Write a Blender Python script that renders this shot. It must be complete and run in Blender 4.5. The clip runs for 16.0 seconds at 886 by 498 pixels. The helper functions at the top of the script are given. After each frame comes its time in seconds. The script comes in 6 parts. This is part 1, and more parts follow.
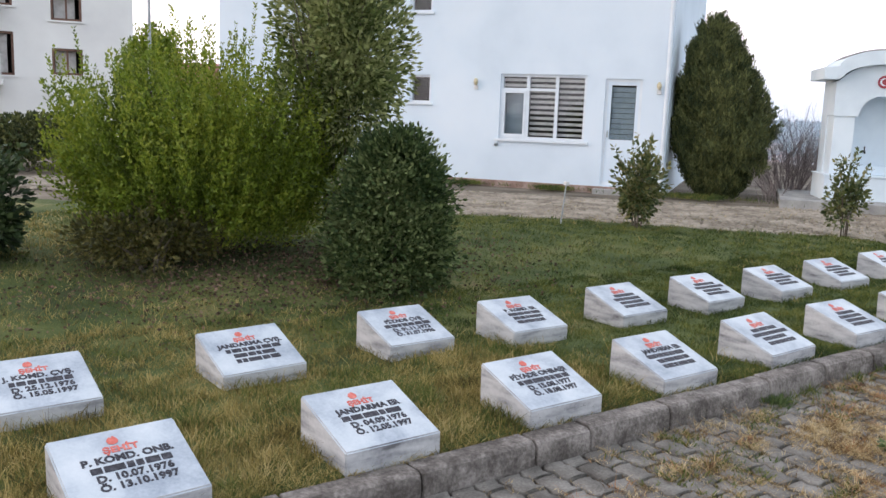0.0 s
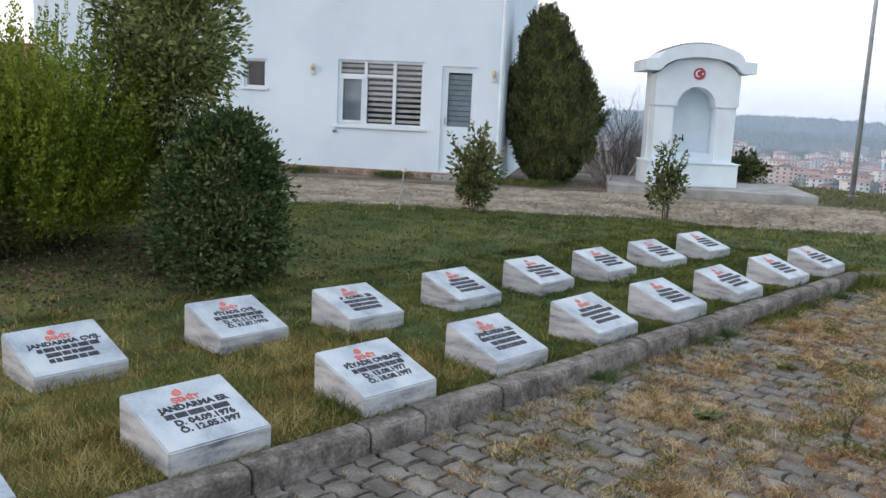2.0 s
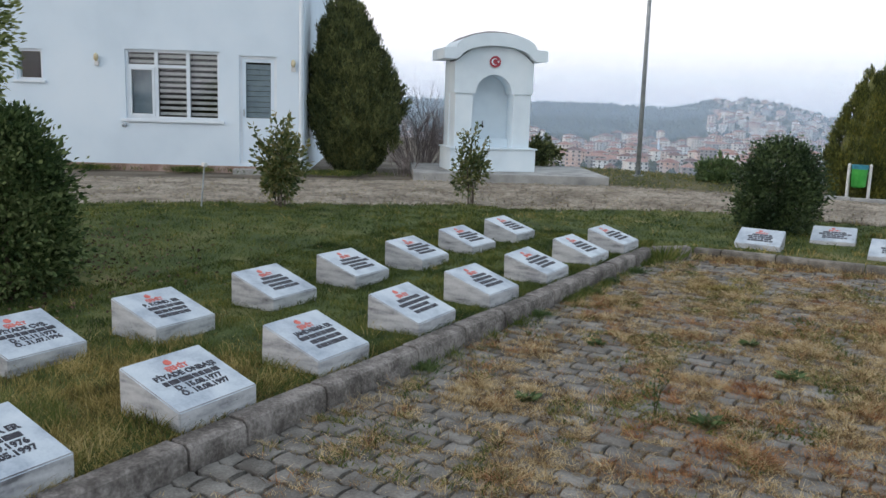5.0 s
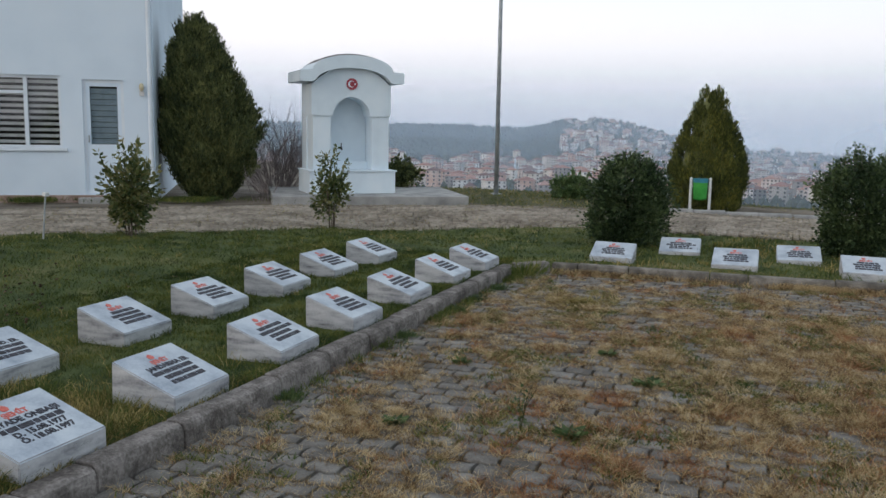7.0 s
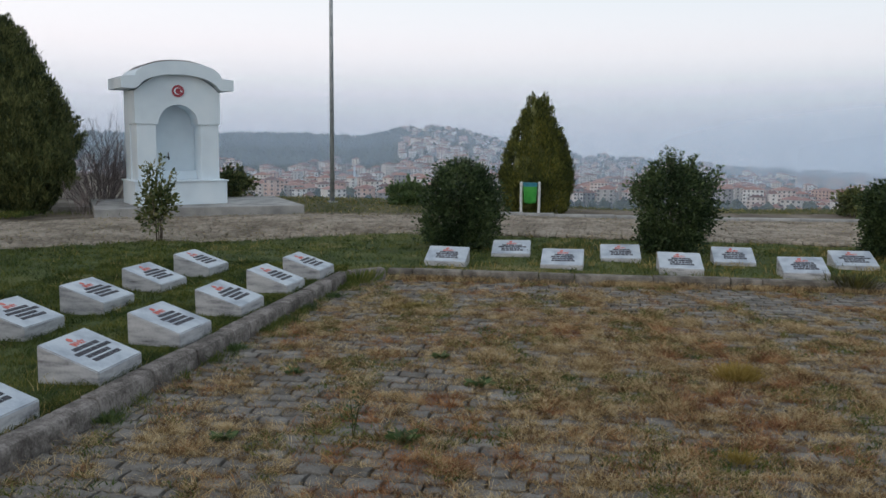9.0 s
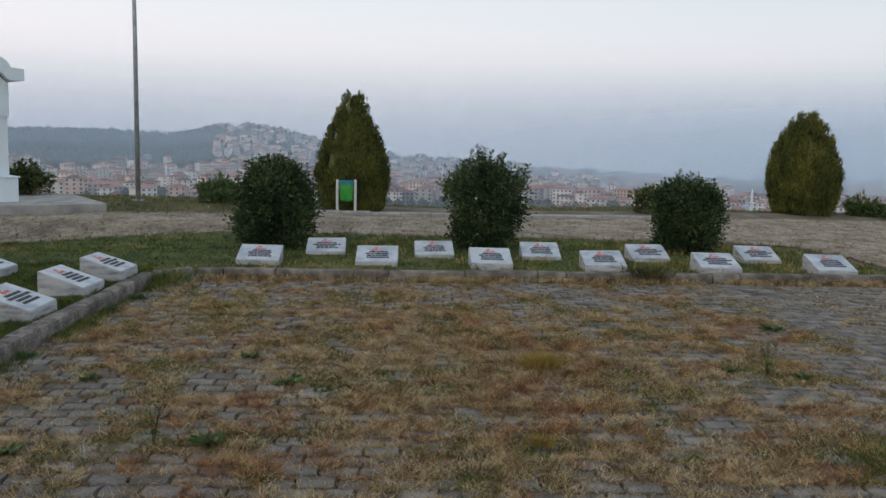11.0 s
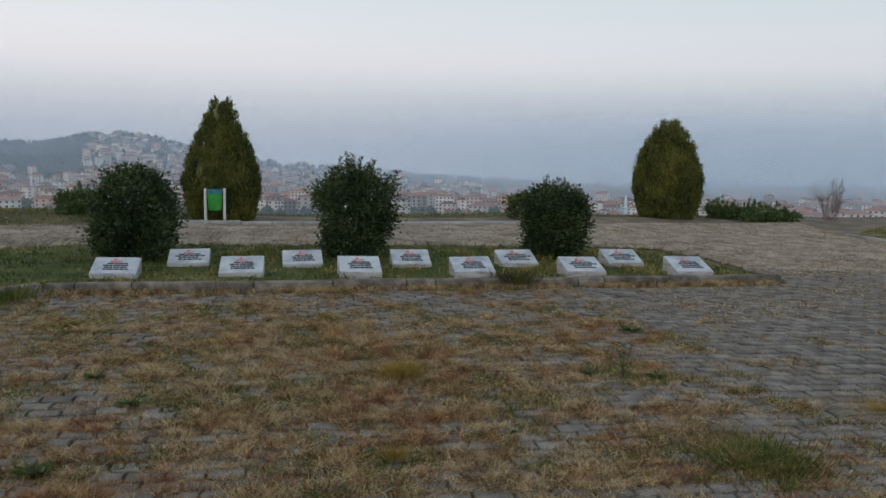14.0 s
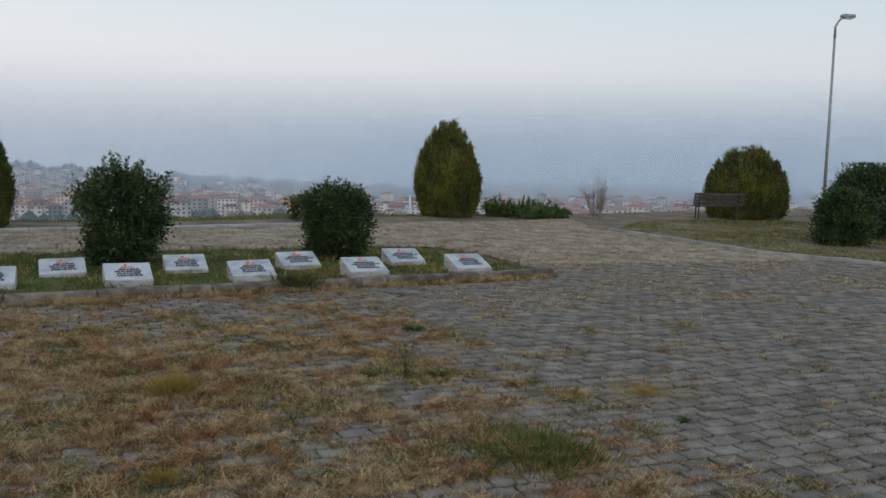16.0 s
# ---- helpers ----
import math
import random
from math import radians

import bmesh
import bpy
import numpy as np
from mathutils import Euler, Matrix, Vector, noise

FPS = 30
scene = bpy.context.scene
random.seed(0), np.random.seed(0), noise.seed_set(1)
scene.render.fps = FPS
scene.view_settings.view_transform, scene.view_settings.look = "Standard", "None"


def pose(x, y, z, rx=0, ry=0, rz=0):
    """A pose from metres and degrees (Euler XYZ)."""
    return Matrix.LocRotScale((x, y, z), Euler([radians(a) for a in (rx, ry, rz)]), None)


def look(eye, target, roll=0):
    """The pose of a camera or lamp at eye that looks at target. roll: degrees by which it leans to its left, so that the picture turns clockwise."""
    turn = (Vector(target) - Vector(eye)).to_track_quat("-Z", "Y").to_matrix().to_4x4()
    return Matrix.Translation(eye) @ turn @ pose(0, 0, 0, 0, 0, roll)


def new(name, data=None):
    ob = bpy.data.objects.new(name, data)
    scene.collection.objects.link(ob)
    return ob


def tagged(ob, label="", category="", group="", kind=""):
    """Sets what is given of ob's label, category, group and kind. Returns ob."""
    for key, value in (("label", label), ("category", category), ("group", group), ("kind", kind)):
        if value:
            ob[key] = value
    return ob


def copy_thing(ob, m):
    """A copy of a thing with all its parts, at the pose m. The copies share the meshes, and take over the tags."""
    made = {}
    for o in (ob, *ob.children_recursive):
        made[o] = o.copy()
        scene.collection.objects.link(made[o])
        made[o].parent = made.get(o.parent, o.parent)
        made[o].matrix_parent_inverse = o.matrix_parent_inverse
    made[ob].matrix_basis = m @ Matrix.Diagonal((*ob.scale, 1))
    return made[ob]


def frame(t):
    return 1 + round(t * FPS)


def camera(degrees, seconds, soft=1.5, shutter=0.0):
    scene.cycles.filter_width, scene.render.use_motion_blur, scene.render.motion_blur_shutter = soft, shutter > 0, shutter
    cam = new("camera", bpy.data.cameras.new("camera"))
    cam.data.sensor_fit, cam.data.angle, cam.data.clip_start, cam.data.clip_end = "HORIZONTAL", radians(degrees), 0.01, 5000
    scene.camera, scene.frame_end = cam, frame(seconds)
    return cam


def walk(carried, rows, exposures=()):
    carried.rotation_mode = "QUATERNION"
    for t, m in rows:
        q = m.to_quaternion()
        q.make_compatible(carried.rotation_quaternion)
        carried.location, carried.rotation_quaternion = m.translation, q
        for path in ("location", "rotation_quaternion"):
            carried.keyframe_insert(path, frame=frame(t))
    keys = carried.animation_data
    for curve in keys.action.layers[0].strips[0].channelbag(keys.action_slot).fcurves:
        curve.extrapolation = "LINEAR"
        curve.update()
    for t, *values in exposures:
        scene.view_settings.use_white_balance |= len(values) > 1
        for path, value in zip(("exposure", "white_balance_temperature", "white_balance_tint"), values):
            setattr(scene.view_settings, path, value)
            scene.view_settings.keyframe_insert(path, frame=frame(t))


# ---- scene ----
cam = camera(54.0, 16.0)
PATH = [
    (0, (-0.051, -0.094, 1.822), (1.124, 1.493, 1.508), 2.1),
    (0.5, (-0.018, -0.096, 1.824), (1.19, 1.464, 1.492), 2.1),
    (1, (0.013, -0.097, 1.817), (1.321, 1.38, 1.487), 2.0),
    (1.5, (0.037, -0.101, 1.814), (1.424, 1.3, 1.482), 2.3),
    (2, (0.046, -0.087, 1.808), (1.487, 1.26, 1.48), 2.7),
    (2.5, (0.057, -0.065, 1.81), (1.55, 1.223, 1.477), 2.2),
    (3, (0.072, -0.033, 1.814), (1.624, 1.181, 1.473), 2.0),
    (3.5, (0.093, -0.01, 1.816), (1.69, 1.141, 1.467), 1.7),
    (6, (0.166, 0.061, 1.8), (1.943, 0.929, 1.499), 1.7),
    (6.5, (0.194, 0.063, 1.807), (2.007, 0.856, 1.522), 1.3),
    (7, (0.184, 0.048, 1.799), (2.03, 0.765, 1.522), 1.0),
    (7.5, (0.205, 0.039, 1.788), (2.091, 0.644, 1.513), 0.9),
    (8, (0.232, 0.021, 1.79), (2.144, 0.541, 1.515), 1.0),
    (10.5, (0.231, -0.096, 1.758), (2.215, -0.016, 1.519), 0.5),
    (11, (0.269, -0.104, 1.75), (2.253, -0.143, 1.501), 1.3),
    (11.5, (0.287, -0.112, 1.745), (2.268, -0.229, 1.495), 1.5),
    (12, (0.308, -0.129, 1.744), (2.283, -0.308, 1.488), 1.0),
    (12.5, (0.327, -0.161, 1.748), (2.299, -0.395, 1.514), 1.0),
    (13, (0.343, -0.209, 1.743), (2.313, -0.472, 1.521), 1.0),
    (13.5, (0.353, -0.257, 1.745), (2.323, -0.534, 1.535), 1.1),
    (14, (0.38, -0.318, 1.742), (2.344, -0.621, 1.516), 1.1),
    (14.5, (0.413, -0.36, 1.734), (2.364, -0.737, 1.503), 1.4),
    (15, (0.452, -0.391, 1.723), (2.378, -0.878, 1.496), 1.1),
    (15.5, (0.5, -0.404, 1.727), (2.383, -1.039, 1.5), 1.3),
    (16, (0.533, -0.427, 1.72), (2.366, -1.198, 1.506), 1.1),
]
EXPOSURES = [(0.0, 1.14, 6600, 17), (1.5, 0.88, 6450, 14), (3.5, 0.86, 6350, 12), (6.0, 0.45, 6350, 11), (8.0, 0.20, 6350, 11), (10.5, 0.08, 6420, 11), (12.5, -0.02, 6400, 10), (14.0, -0.08, 6400, 10), (16.0, -0.03, 6400, 10)]
walk(cam, [(t, look(eye, target, roll)) for t, eye, target, roll in PATH], EXPOSURES)

# ---- world and light ----
SUN_DIR = Vector((-0.85, 0.42, 0.26)).normalized()
world = bpy.data.worlds.new("sky")
scene.world = world
world.use_nodes = True
wn, wl = world.node_tree.nodes, world.node_tree.links
wn.clear()
w_out = wn.new("ShaderNodeOutputWorld")
w_coord = wn.new("ShaderNodeTexCoord")
w_sep = wn.new("ShaderNodeSeparateXYZ")
wl.new(w_coord.outputs["Generated"], w_sep.inputs[0])
w_ramp = wn.new("ShaderNodeValToRGB")
w_map = wn.new("ShaderNodeMapRange")
w_map.inputs["From Min"].default_value, w_map.inputs["From Max"].default_value = -0.1, 0.9
wl.new(w_sep.outputs["Z"], w_map.inputs["Value"])
wl.new(w_map.outputs[0], w_ramp.inputs["Fac"])
SKY_STOPS = ((0.0, (0.44, 0.52, 0.65)), (0.10, (0.60, 0.66, 0.775)), (0.145, (0.705, 0.745, 0.84)), (0.20, (0.765, 0.765, 0.83)), (0.25, (0.70, 0.76, 0.82)), (0.33, (0.61, 0.765, 0.825)), (0.55, (0.57, 0.65, 0.71)), (1.0, (0.38, 0.47, 0.55)))
while len(w_ramp.color_ramp.elements) < len(SKY_STOPS):
    w_ramp.color_ramp.elements.new(0.5)
for el, (p, c) in zip(w_ramp.color_ramp.elements, SKY_STOPS):
    el.position, el.color = p, (*c, 1)
# the west is brighter and warmer after sunset
w_dot = wn.new("ShaderNodeVectorMath")
w_dot.operation = "DOT_PRODUCT"
w_dot.inputs[1].default_value = (-0.35, 0.94, 0.0)
wl.new(w_coord.outputs["Generated"], w_dot.inputs[0])
w_glow = wn.new("ShaderNodeMapRange")
w_glow.inputs["From Min"].default_value, w_glow.inputs["From Max"].default_value = -0.95, 0.95
wl.new(w_dot.outputs["Value"], w_glow.inputs["Value"])
w_warm = wn.new("ShaderNodeMixRGB")
w_warm.blend_type = "ADD"
w_warm.inputs["Color2"].default_value = (0.39, 0.305, 0.255, 1)
wl.new(w_glow.outputs[0], w_warm.inputs["Fac"])
wl.new(w_ramp.outputs["Color"], w_warm.inputs["Color1"])
w_bg = wn.new("ShaderNodeBackground")
wl.new(w_warm.outputs["Color"], w_bg.inputs["Color"])
w_bg.inputs["Strength"].default_value = 0.85
w_sky = wn.new("ShaderNodeTexSky")
w_sky.sky_type, w_sky.sun_disc = "NISHITA", False
w_sky.sun_elevation, w_sky.sun_rotation = radians(6), math.atan2(SUN_DIR.x, SUN_DIR.y)
w_bg2 = wn.new("ShaderNodeBackground")
w_bg2.inputs["Strength"].default_value = 0.02
wl.new(w_sky.outputs["Color"], w_bg2.inputs["Color"])
w_add = wn.new("ShaderNodeAddShader")
wl.new(w_bg.outputs[0], w_add.inputs[0])
wl.new(w_bg2.outputs[0], w_add.inputs[1])
wl.new(w_add.outputs[0], w_out.inputs["Surface"])

sun = new("sun", bpy.data.lights.new("sun", "SUN"))
sun.data.energy, sun.data.angle, sun.data.color = 0.25, radians(20), (1.0, 0.90, 0.78)
sun.matrix_world = look(SUN_DIR * 50, (0, 0, 0))


# ---- materials ----
def mat(name, stops, scale=4.0, rough=0.8, metal=0.0, bump=0.0, bump_scale=40.0, vary=0.0, island=True, leaf=0.0, fine=0.25, sat=0.0, spec=0.4, stretch=1.0):
    """Two scales of noise through a colour ramp; vary: brightness change from piece to piece; leaf: light let through."""
    m = bpy.data.materials.new(name)
    m.use_nodes = True
    n, l = m.node_tree.nodes, m.node_tree.links
    p = n["Principled BSDF"]
    geo, info = n.new("ShaderNodeNewGeometry"), n.new("ShaderNodeObjectInfo")
    rnd = geo.outputs["Random Per Island"] if island else info.outputs["Random"]
    big = n.new("ShaderNodeTexNoise")
    big.inputs["Scale"].default_value, big.inputs["Detail"].default_value = scale, 6
    lay = n.new("ShaderNodeVectorMath")
    lay.operation = "MULTIPLY"
    lay.inputs[1].default_value = (1, 1, stretch)
    l.new(geo.outputs["Position"], lay.inputs[0])
    l.new(lay.outputs[0], big.inputs["Vector"])
    fin = n.new("ShaderNodeTexNoise")
    fin.inputs["Scale"].default_value, fin.inputs["Detail"].default_value = bump_scale, 5
    l.new(geo.outputs["Position"], fin.inputs["Vector"])
    mix = n.new("ShaderNodeMath")
    mix.operation = "MULTIPLY_ADD"
    l.new(fin.outputs["Fac"], mix.inputs[0])
    mix.inputs[1].default_value = fine
    l.new(big.outputs["Fac"], mix.inputs[2])
    off = n.new("ShaderNodeMath")
    off.operation = "MULTIPLY_ADD"
    l.new(rnd, off.inputs[0])
    off.inputs[1].default_value = vary
    sub = n.new("ShaderNodeMath")
    sub.operation = "SUBTRACT"
    l.new(mix.outputs[0], sub.inputs[0])
    sub.inputs[1].default_value = fine / 2 + vary / 2
    l.new(sub.outputs[0], off.inputs[2])
    ramp = n.new("ShaderNodeValToRGB")
    els = ramp.color_ramp.elements
    while len(els) < len(stops):
        els.new(0.5)
    for el, (pos, c) in zip(els, stops):
        el.position, el.color = pos, (*c, 1)
    l.new(off.outputs[0], ramp.inputs["Fac"])
    l.new(ramp.outputs["Color"], p.inputs["Base Color"])
    p.inputs["Roughness"].default_value, p.inputs["Metallic"].default_value = rough, metal
    p.inputs["Specular IOR Level"].default_value = spec
    if bump:
        b = n.new("ShaderNodeBump")
        b.inputs["Strength"].default_value, b.inputs["Distance"].default_value = bump, 0.01
        l.new(fin.outputs["Fac"], b.inputs["Height"])
        l.new(b.outputs[0], p.inputs["Normal"])
    if leaf:
        tr, ms = n.new("ShaderNodeBsdfTranslucent"), n.new("ShaderNodeMixShader")
        l.new(ramp.outputs["Color"], tr.inputs["Color"])
        ms.inputs["Fac"].default_value = leaf
        l.new(p.outputs[0], ms.inputs[1])
        l.new(tr.outputs[0], ms.inputs[2])
        l.new(ms.outputs[0], n["Material Output"].inputs["Surface"])
    return m


def ramp3(a, b, c):
    return ((0.30, a), (0.5, b), (0.70, c))


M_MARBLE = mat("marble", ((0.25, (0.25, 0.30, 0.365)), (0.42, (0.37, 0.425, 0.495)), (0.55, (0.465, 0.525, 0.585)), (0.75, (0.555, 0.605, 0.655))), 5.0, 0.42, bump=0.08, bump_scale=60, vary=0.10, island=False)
# stained, streaky sides, with their shade also put into the darker, cool tone
M_MARBLE_SIDE = mat("weathered_shaded_marble", ((0.24, (0.13, 0.13, 0.14)), (0.38, (0.30, 0.305, 0.325)), (0.52, (0.43, 0.435, 0.455)), (0.74, (0.55, 0.555, 0.57))), 4.0, 0.6, bump=0.15, bump_scale=50, island=False, stretch=5.0)
M_RED_PAINT = mat("red_paint", ramp3((0.50, 0.10, 0.08), (0.60, 0.14, 0.11), (0.66, 0.22, 0.18)), 30, 0.6)
M_EMBLEM = mat("crimson_paint", ramp3((0.26, 0.03, 0.05), (0.33, 0.045, 0.07), (0.40, 0.08, 0.10)), 30, 0.6)
M_INK = mat("black_paint", ramp3((0.012, 0.013, 0.02), (0.025, 0.026, 0.038), (0.06, 0.06, 0.075)), 40, 0.6)
M_KERB = mat("kerb_concrete", ramp3((0.075, 0.065, 0.058), (0.155, 0.138, 0.127), (0.28, 0.255, 0.238)), 9, 0.9, bump=0.9, bump_scale=55, fine=0.6, vary=0.12, island=False)
M_KERB_PALE = mat("pale_kerb_concrete", ramp3((0.068, 0.061, 0.052), (0.14, 0.126, 0.108), (0.25, 0.229, 0.200)), 6, 0.9, bump=0.7, bump_scale=60, vary=0.15, island=False, fine=0.4)
M_PAVER = mat("paver_concrete", ramp3((0.095, 0.088, 0.079), (0.165, 0.155, 0.141), (0.262, 0.249, 0.228)), 5, 0.88, bump=0.7, bump_scale=70, vary=0.15, fine=0.55)
M_PAVER_ONE = mat("paver_concrete_single", ramp3((0.095, 0.088, 0.079), (0.165, 0.155, 0.141), (0.262, 0.249, 0.228)), 5, 0.88, bump=0.7, bump_scale=70, vary=0.15, fine=0.55, island=False)
M_COBBLE = mat("cobble_stone", ramp3((0.185, 0.158, 0.125), (0.295, 0.255, 0.205), (0.41, 0.362, 0.30)), 2, 0.9, bump=0.5, bump_scale=50, vary=0.20)
M_SOIL = mat("soil", ramp3((0.085, 0.068, 0.051), (0.15, 0.124, 0.095), (0.23, 0.197, 0.153)), 1.5, 0.95, bump=0.6, bump_scale=60)
M_LAWN = mat("lawn_soil", ((0.22, (0.030, 0.042, 0.010)), (0.42, (0.048, 0.074, 0.016)), (0.58, (0.085, 0.105, 0.027)), (0.78, (0.21, 0.175, 0.07))), 1.1, 0.95, bump=1.0, bump_scale=70, fine=0.7)
M_VERGE = mat("verge_soil", ((0.25, (0.035, 0.040, 0.014)), (0.45, (0.07, 0.07, 0.028)), (0.60, (0.11, 0.098, 0.048)), (0.75, (0.16, 0.135, 0.075))), 0.9, 0.95, bump=1.0, bump_scale=40, fine=0.6)
M_GRASS = mat("green_grass", ((0.30, (0.020, 0.042, 0.008)), (0.45, (0.056, 0.094, 0.014)), (0.60, (0.124, 0.142, 0.027)), (0.74, (0.22, 0.21, 0.052))), 3.0, 0.7, vary=0.35, leaf=0.3)
M_STRAW = mat("dry_grass", ((0.28, (0.10, 0.058, 0.027)), (0.43, (0.30, 0.20, 0.095)), (0.56, (0.50, 0.38, 0.20)), (0.76, (0.66, 0.54, 0.34))), 7.0, 0.9, vary=0.42, leaf=0.25, fine=0.1)
M_RUSSET = mat("russet_dry_grass", ((0.22, (0.11, 0.045, 0.024)), (0.45, (0.30, 0.135, 0.065)), (0.62, (0.48, 0.27, 0.125)), (0.8, (0.56, 0.38, 0.20))), 7.0, 0.9, vary=0.22, leaf=0.25, fine=0.1)
M_TUFT = mat("tuft_grass", ((0.25, (0.045, 0.080, 0.015)), (0.5, (0.10, 0.135, 0.028)), (0.75, (0.26, 0.25, 0.08))), 3, 0.8, vary=0.45, leaf=0.35)
M_LAWN_STRAW = mat("yellowed_grass", ((0.26, (0.07, 0.062, 0.020)), (0.43, (0.215, 0.170, 0.050)), (0.58, (0.39, 0.310, 0.110)), (0.76, (0.56, 0.44, 0.21))), 4.0, 0.85, vary=0.35, leaf=0.25)
M_GOLD = mat("golden_grass", ((0.2, (0.20, 0.15, 0.035)), (0.5, (0.33, 0.24, 0.06)), (0.8, (0.46, 0.34, 0.11))), 3, 0.8, vary=0.4, leaf=0.3)
M_WEED = mat("weed_leaf", ramp3((0.04, 0.072, 0.028), (0.075, 0.125, 0.042), (0.13, 0.18, 0.065)), 5, 0.6, vary=0.3, leaf=0.2)
M_LAUREL = mat("laurel_leaf", ramp3((0.017, 0.036, 0.015), (0.042, 0.072, 0.028), (0.10, 0.14, 0.055)), 2.5, 0.55, vary=0.4, leaf=0.2, spec=0.35)
M_LAUREL_LIGHT = mat("tall_laurel_leaf", ramp3((0.07, 0.10, 0.03), (0.17, 0.21, 0.07), (0.32, 0.35, 0.15)), 2.0, 0.5, vary=0.5, leaf=0.4, spec=0.25)
M_LAUREL_MID = mat("dense_laurel_leaf", ramp3((0.028, 0.052, 0.018), (0.070, 0.108, 0.036), (0.165, 0.205, 0.085)), 2.0, 0.6, vary=0.45, leaf=0.22, spec=0.2)
M_PRIVET = mat("privet_leaf", ((0.25, (0.075, 0.110, 0.009)), (0.5, (0.155, 0.226, 0.020)), (0.7, (0.28, 0.32, 0.04))), 1.4, 0.5, vary=0.4, leaf=0.35)
M_OLIVE = mat("russet_leaf", ramp3((0.035, 0.035, 0.012), (0.082, 0.080, 0.02), (0.15, 0.13, 0.035)), 3, 0.6, vary=0.4, leaf=0.25)
M_YOUNG = mat("young_laurel_leaf", ((0.25, (0.045, 0.075, 0.028)), (0.5, (0.11, 0.135, 0.045)), (0.68, (0.20, 0.20, 0.075)), (0.85, (0.30, 0.26, 0.12))), 4, 0.45, vary=0.5, leaf=0.25)
M_CONIFER = mat("cypress_spray", ramp3((0.030, 0.046, 0.016), (0.075, 0.096, 0.030), (0.155, 0.165, 0.055)), 3, 0.8, vary=0.45)
M_THUJA = mat("thuja_spray", ((0.25, (0.022, 0.034, 0.009)), (0.46, (0.066, 0.086, 0.015)), (0.64, (0.125, 0.132, 0.022)), (0.82, (0.22, 0.205, 0.036))), 1.6, 0.75, vary=0.45)
M_BARK = mat("bark", ramp3((0.06, 0.045, 0.035), (0.11, 0.09, 0.07), (0.18, 0.15, 0.12)), 20, 0.9, bump=0.6)
M_TWIG = mat("bare_twig", ramp3((0.155, 0.12, 0.114), (0.23, 0.187, 0.178), (0.32, 0.272, 0.262)), 10, 0.9)
M_LITTER = mat("leaf_litter", ramp3((0.045, 0.028, 0.019), (0.085, 0.053, 0.036), (0.19, 0.125, 0.085)), 6, 0.9, vary=0.6)
M_WALL = mat("white_render", ((0.3, (0.60, 0.70, 0.80)), (0.5, (0.66, 0.76, 0.86)), (0.7, (0.70, 0.79, 0.88))), 0.7, 0.85, bump=0.12, bump_scale=120, fine=0.15)
M_WALL_FAR = mat("white_render_far", ((0.3, (0.66, 0.66, 0.66)), (0.5, (0.74, 0.74, 0.73)), (0.7, (0.80, 0.80, 0.79))), 0.5, 0.85, bump=0.1, bump_scale=100, fine=0.15)
M_PLINTH = mat("red_plinth", ramp3((0.20, 0.13, 0.105), (0.32, 0.22, 0.185), (0.46, 0.37, 0.33)), 3, 0.9, bump=0.3)
M_PVC = mat("white_pvc", ramp3((0.64, 0.70, 0.77), (0.70, 0.77, 0.84), (0.74, 0.80, 0.86)), 3, 0.35)
M_BROWN = mat("brown_frame", ramp3((0.10, 0.05, 0.035), (0.15, 0.08, 0.055), (0.2, 0.11, 0.08)), 8, 0.5)
M_BLIND = mat("light_blind", ramp3((0.42, 0.41, 0.40), (0.52, 0.51, 0.50), (0.60, 0.59, 0.58)), 5, 0.7)
M_BLIND_D = mat("blue_grey_shutter", ramp3((0.22, 0.275, 0.32), (0.28, 0.34, 0.39), (0.33, 0.395, 0.44)), 5, 0.6)
M_ROOM = mat("dark_room", ramp3((0.02, 0.02, 0.022), (0.035, 0.035, 0.037), (0.05, 0.05, 0.05)), 2, 0.9)
M_FOUNT = mat("fountain_white", ((0.3, (0.61, 0.70, 0.775)), (0.5, (0.685, 0.78, 0.85)), (0.7, (0.74, 0.82, 0.88))), 1.4, 0.7, bump=0.1, bump_scale=90, fine=0.2)
M_FOUNT_ROOF = mat("grey_roof_sheet", ramp3((0.13, 0.12, 0.12), (0.19, 0.18, 0.18), (0.26, 0.25, 0.25)), 5, 0.8)
M_CONC = mat("platform_concrete", ramp3((0.22, 0.22, 0.22), (0.33, 0.33, 0.32), (0.44, 0.43, 0.42)), 2.5, 0.9, bump=0.35, bump_scale=60)
M_POLE = mat("galvanised_steel", ramp3((0.24, 0.265, 0.28), (0.33, 0.355, 0.37), (0.41, 0.435, 0.45)), 9, 0.5, metal=0.35)
M_BIN_G = mat("green_plastic", ramp3((0.02, 0.20, 0.025), (0.035, 0.30, 0.04), (0.06, 0.36, 0.06)), 6, 0.45)
M_BIN_B = mat("blue_plastic", ramp3((0.02, 0.14, 0.20), (0.03, 0.20, 0.28), (0.05, 0.26, 0.34)), 6, 0.45)
M_WHITE_METAL = mat("white_painted_steel", ramp3((0.55, 0.56, 0.57), (0.66, 0.67, 0.68), (0.74, 0.75, 0.76)), 12, 0.5)
M_BENCH = mat("dark_bench_wood", ramp3((0.03, 0.025, 0.024), (0.05, 0.042, 0.04), (0.085, 0.07, 0.065)), 12, 0.7, bump=0.3)
M_IRON = mat("dark_iron", ramp3((0.02, 0.02, 0.022), (0.035, 0.035, 0.038), (0.06, 0.06, 0.06)), 12, 0.5, metal=0.5)
M_AMBER = mat("amber_lamp_glass", ramp3((0.40, 0.34, 0.20), (0.52, 0.45, 0.28), (0.62, 0.56, 0.40)), 10, 0.3)
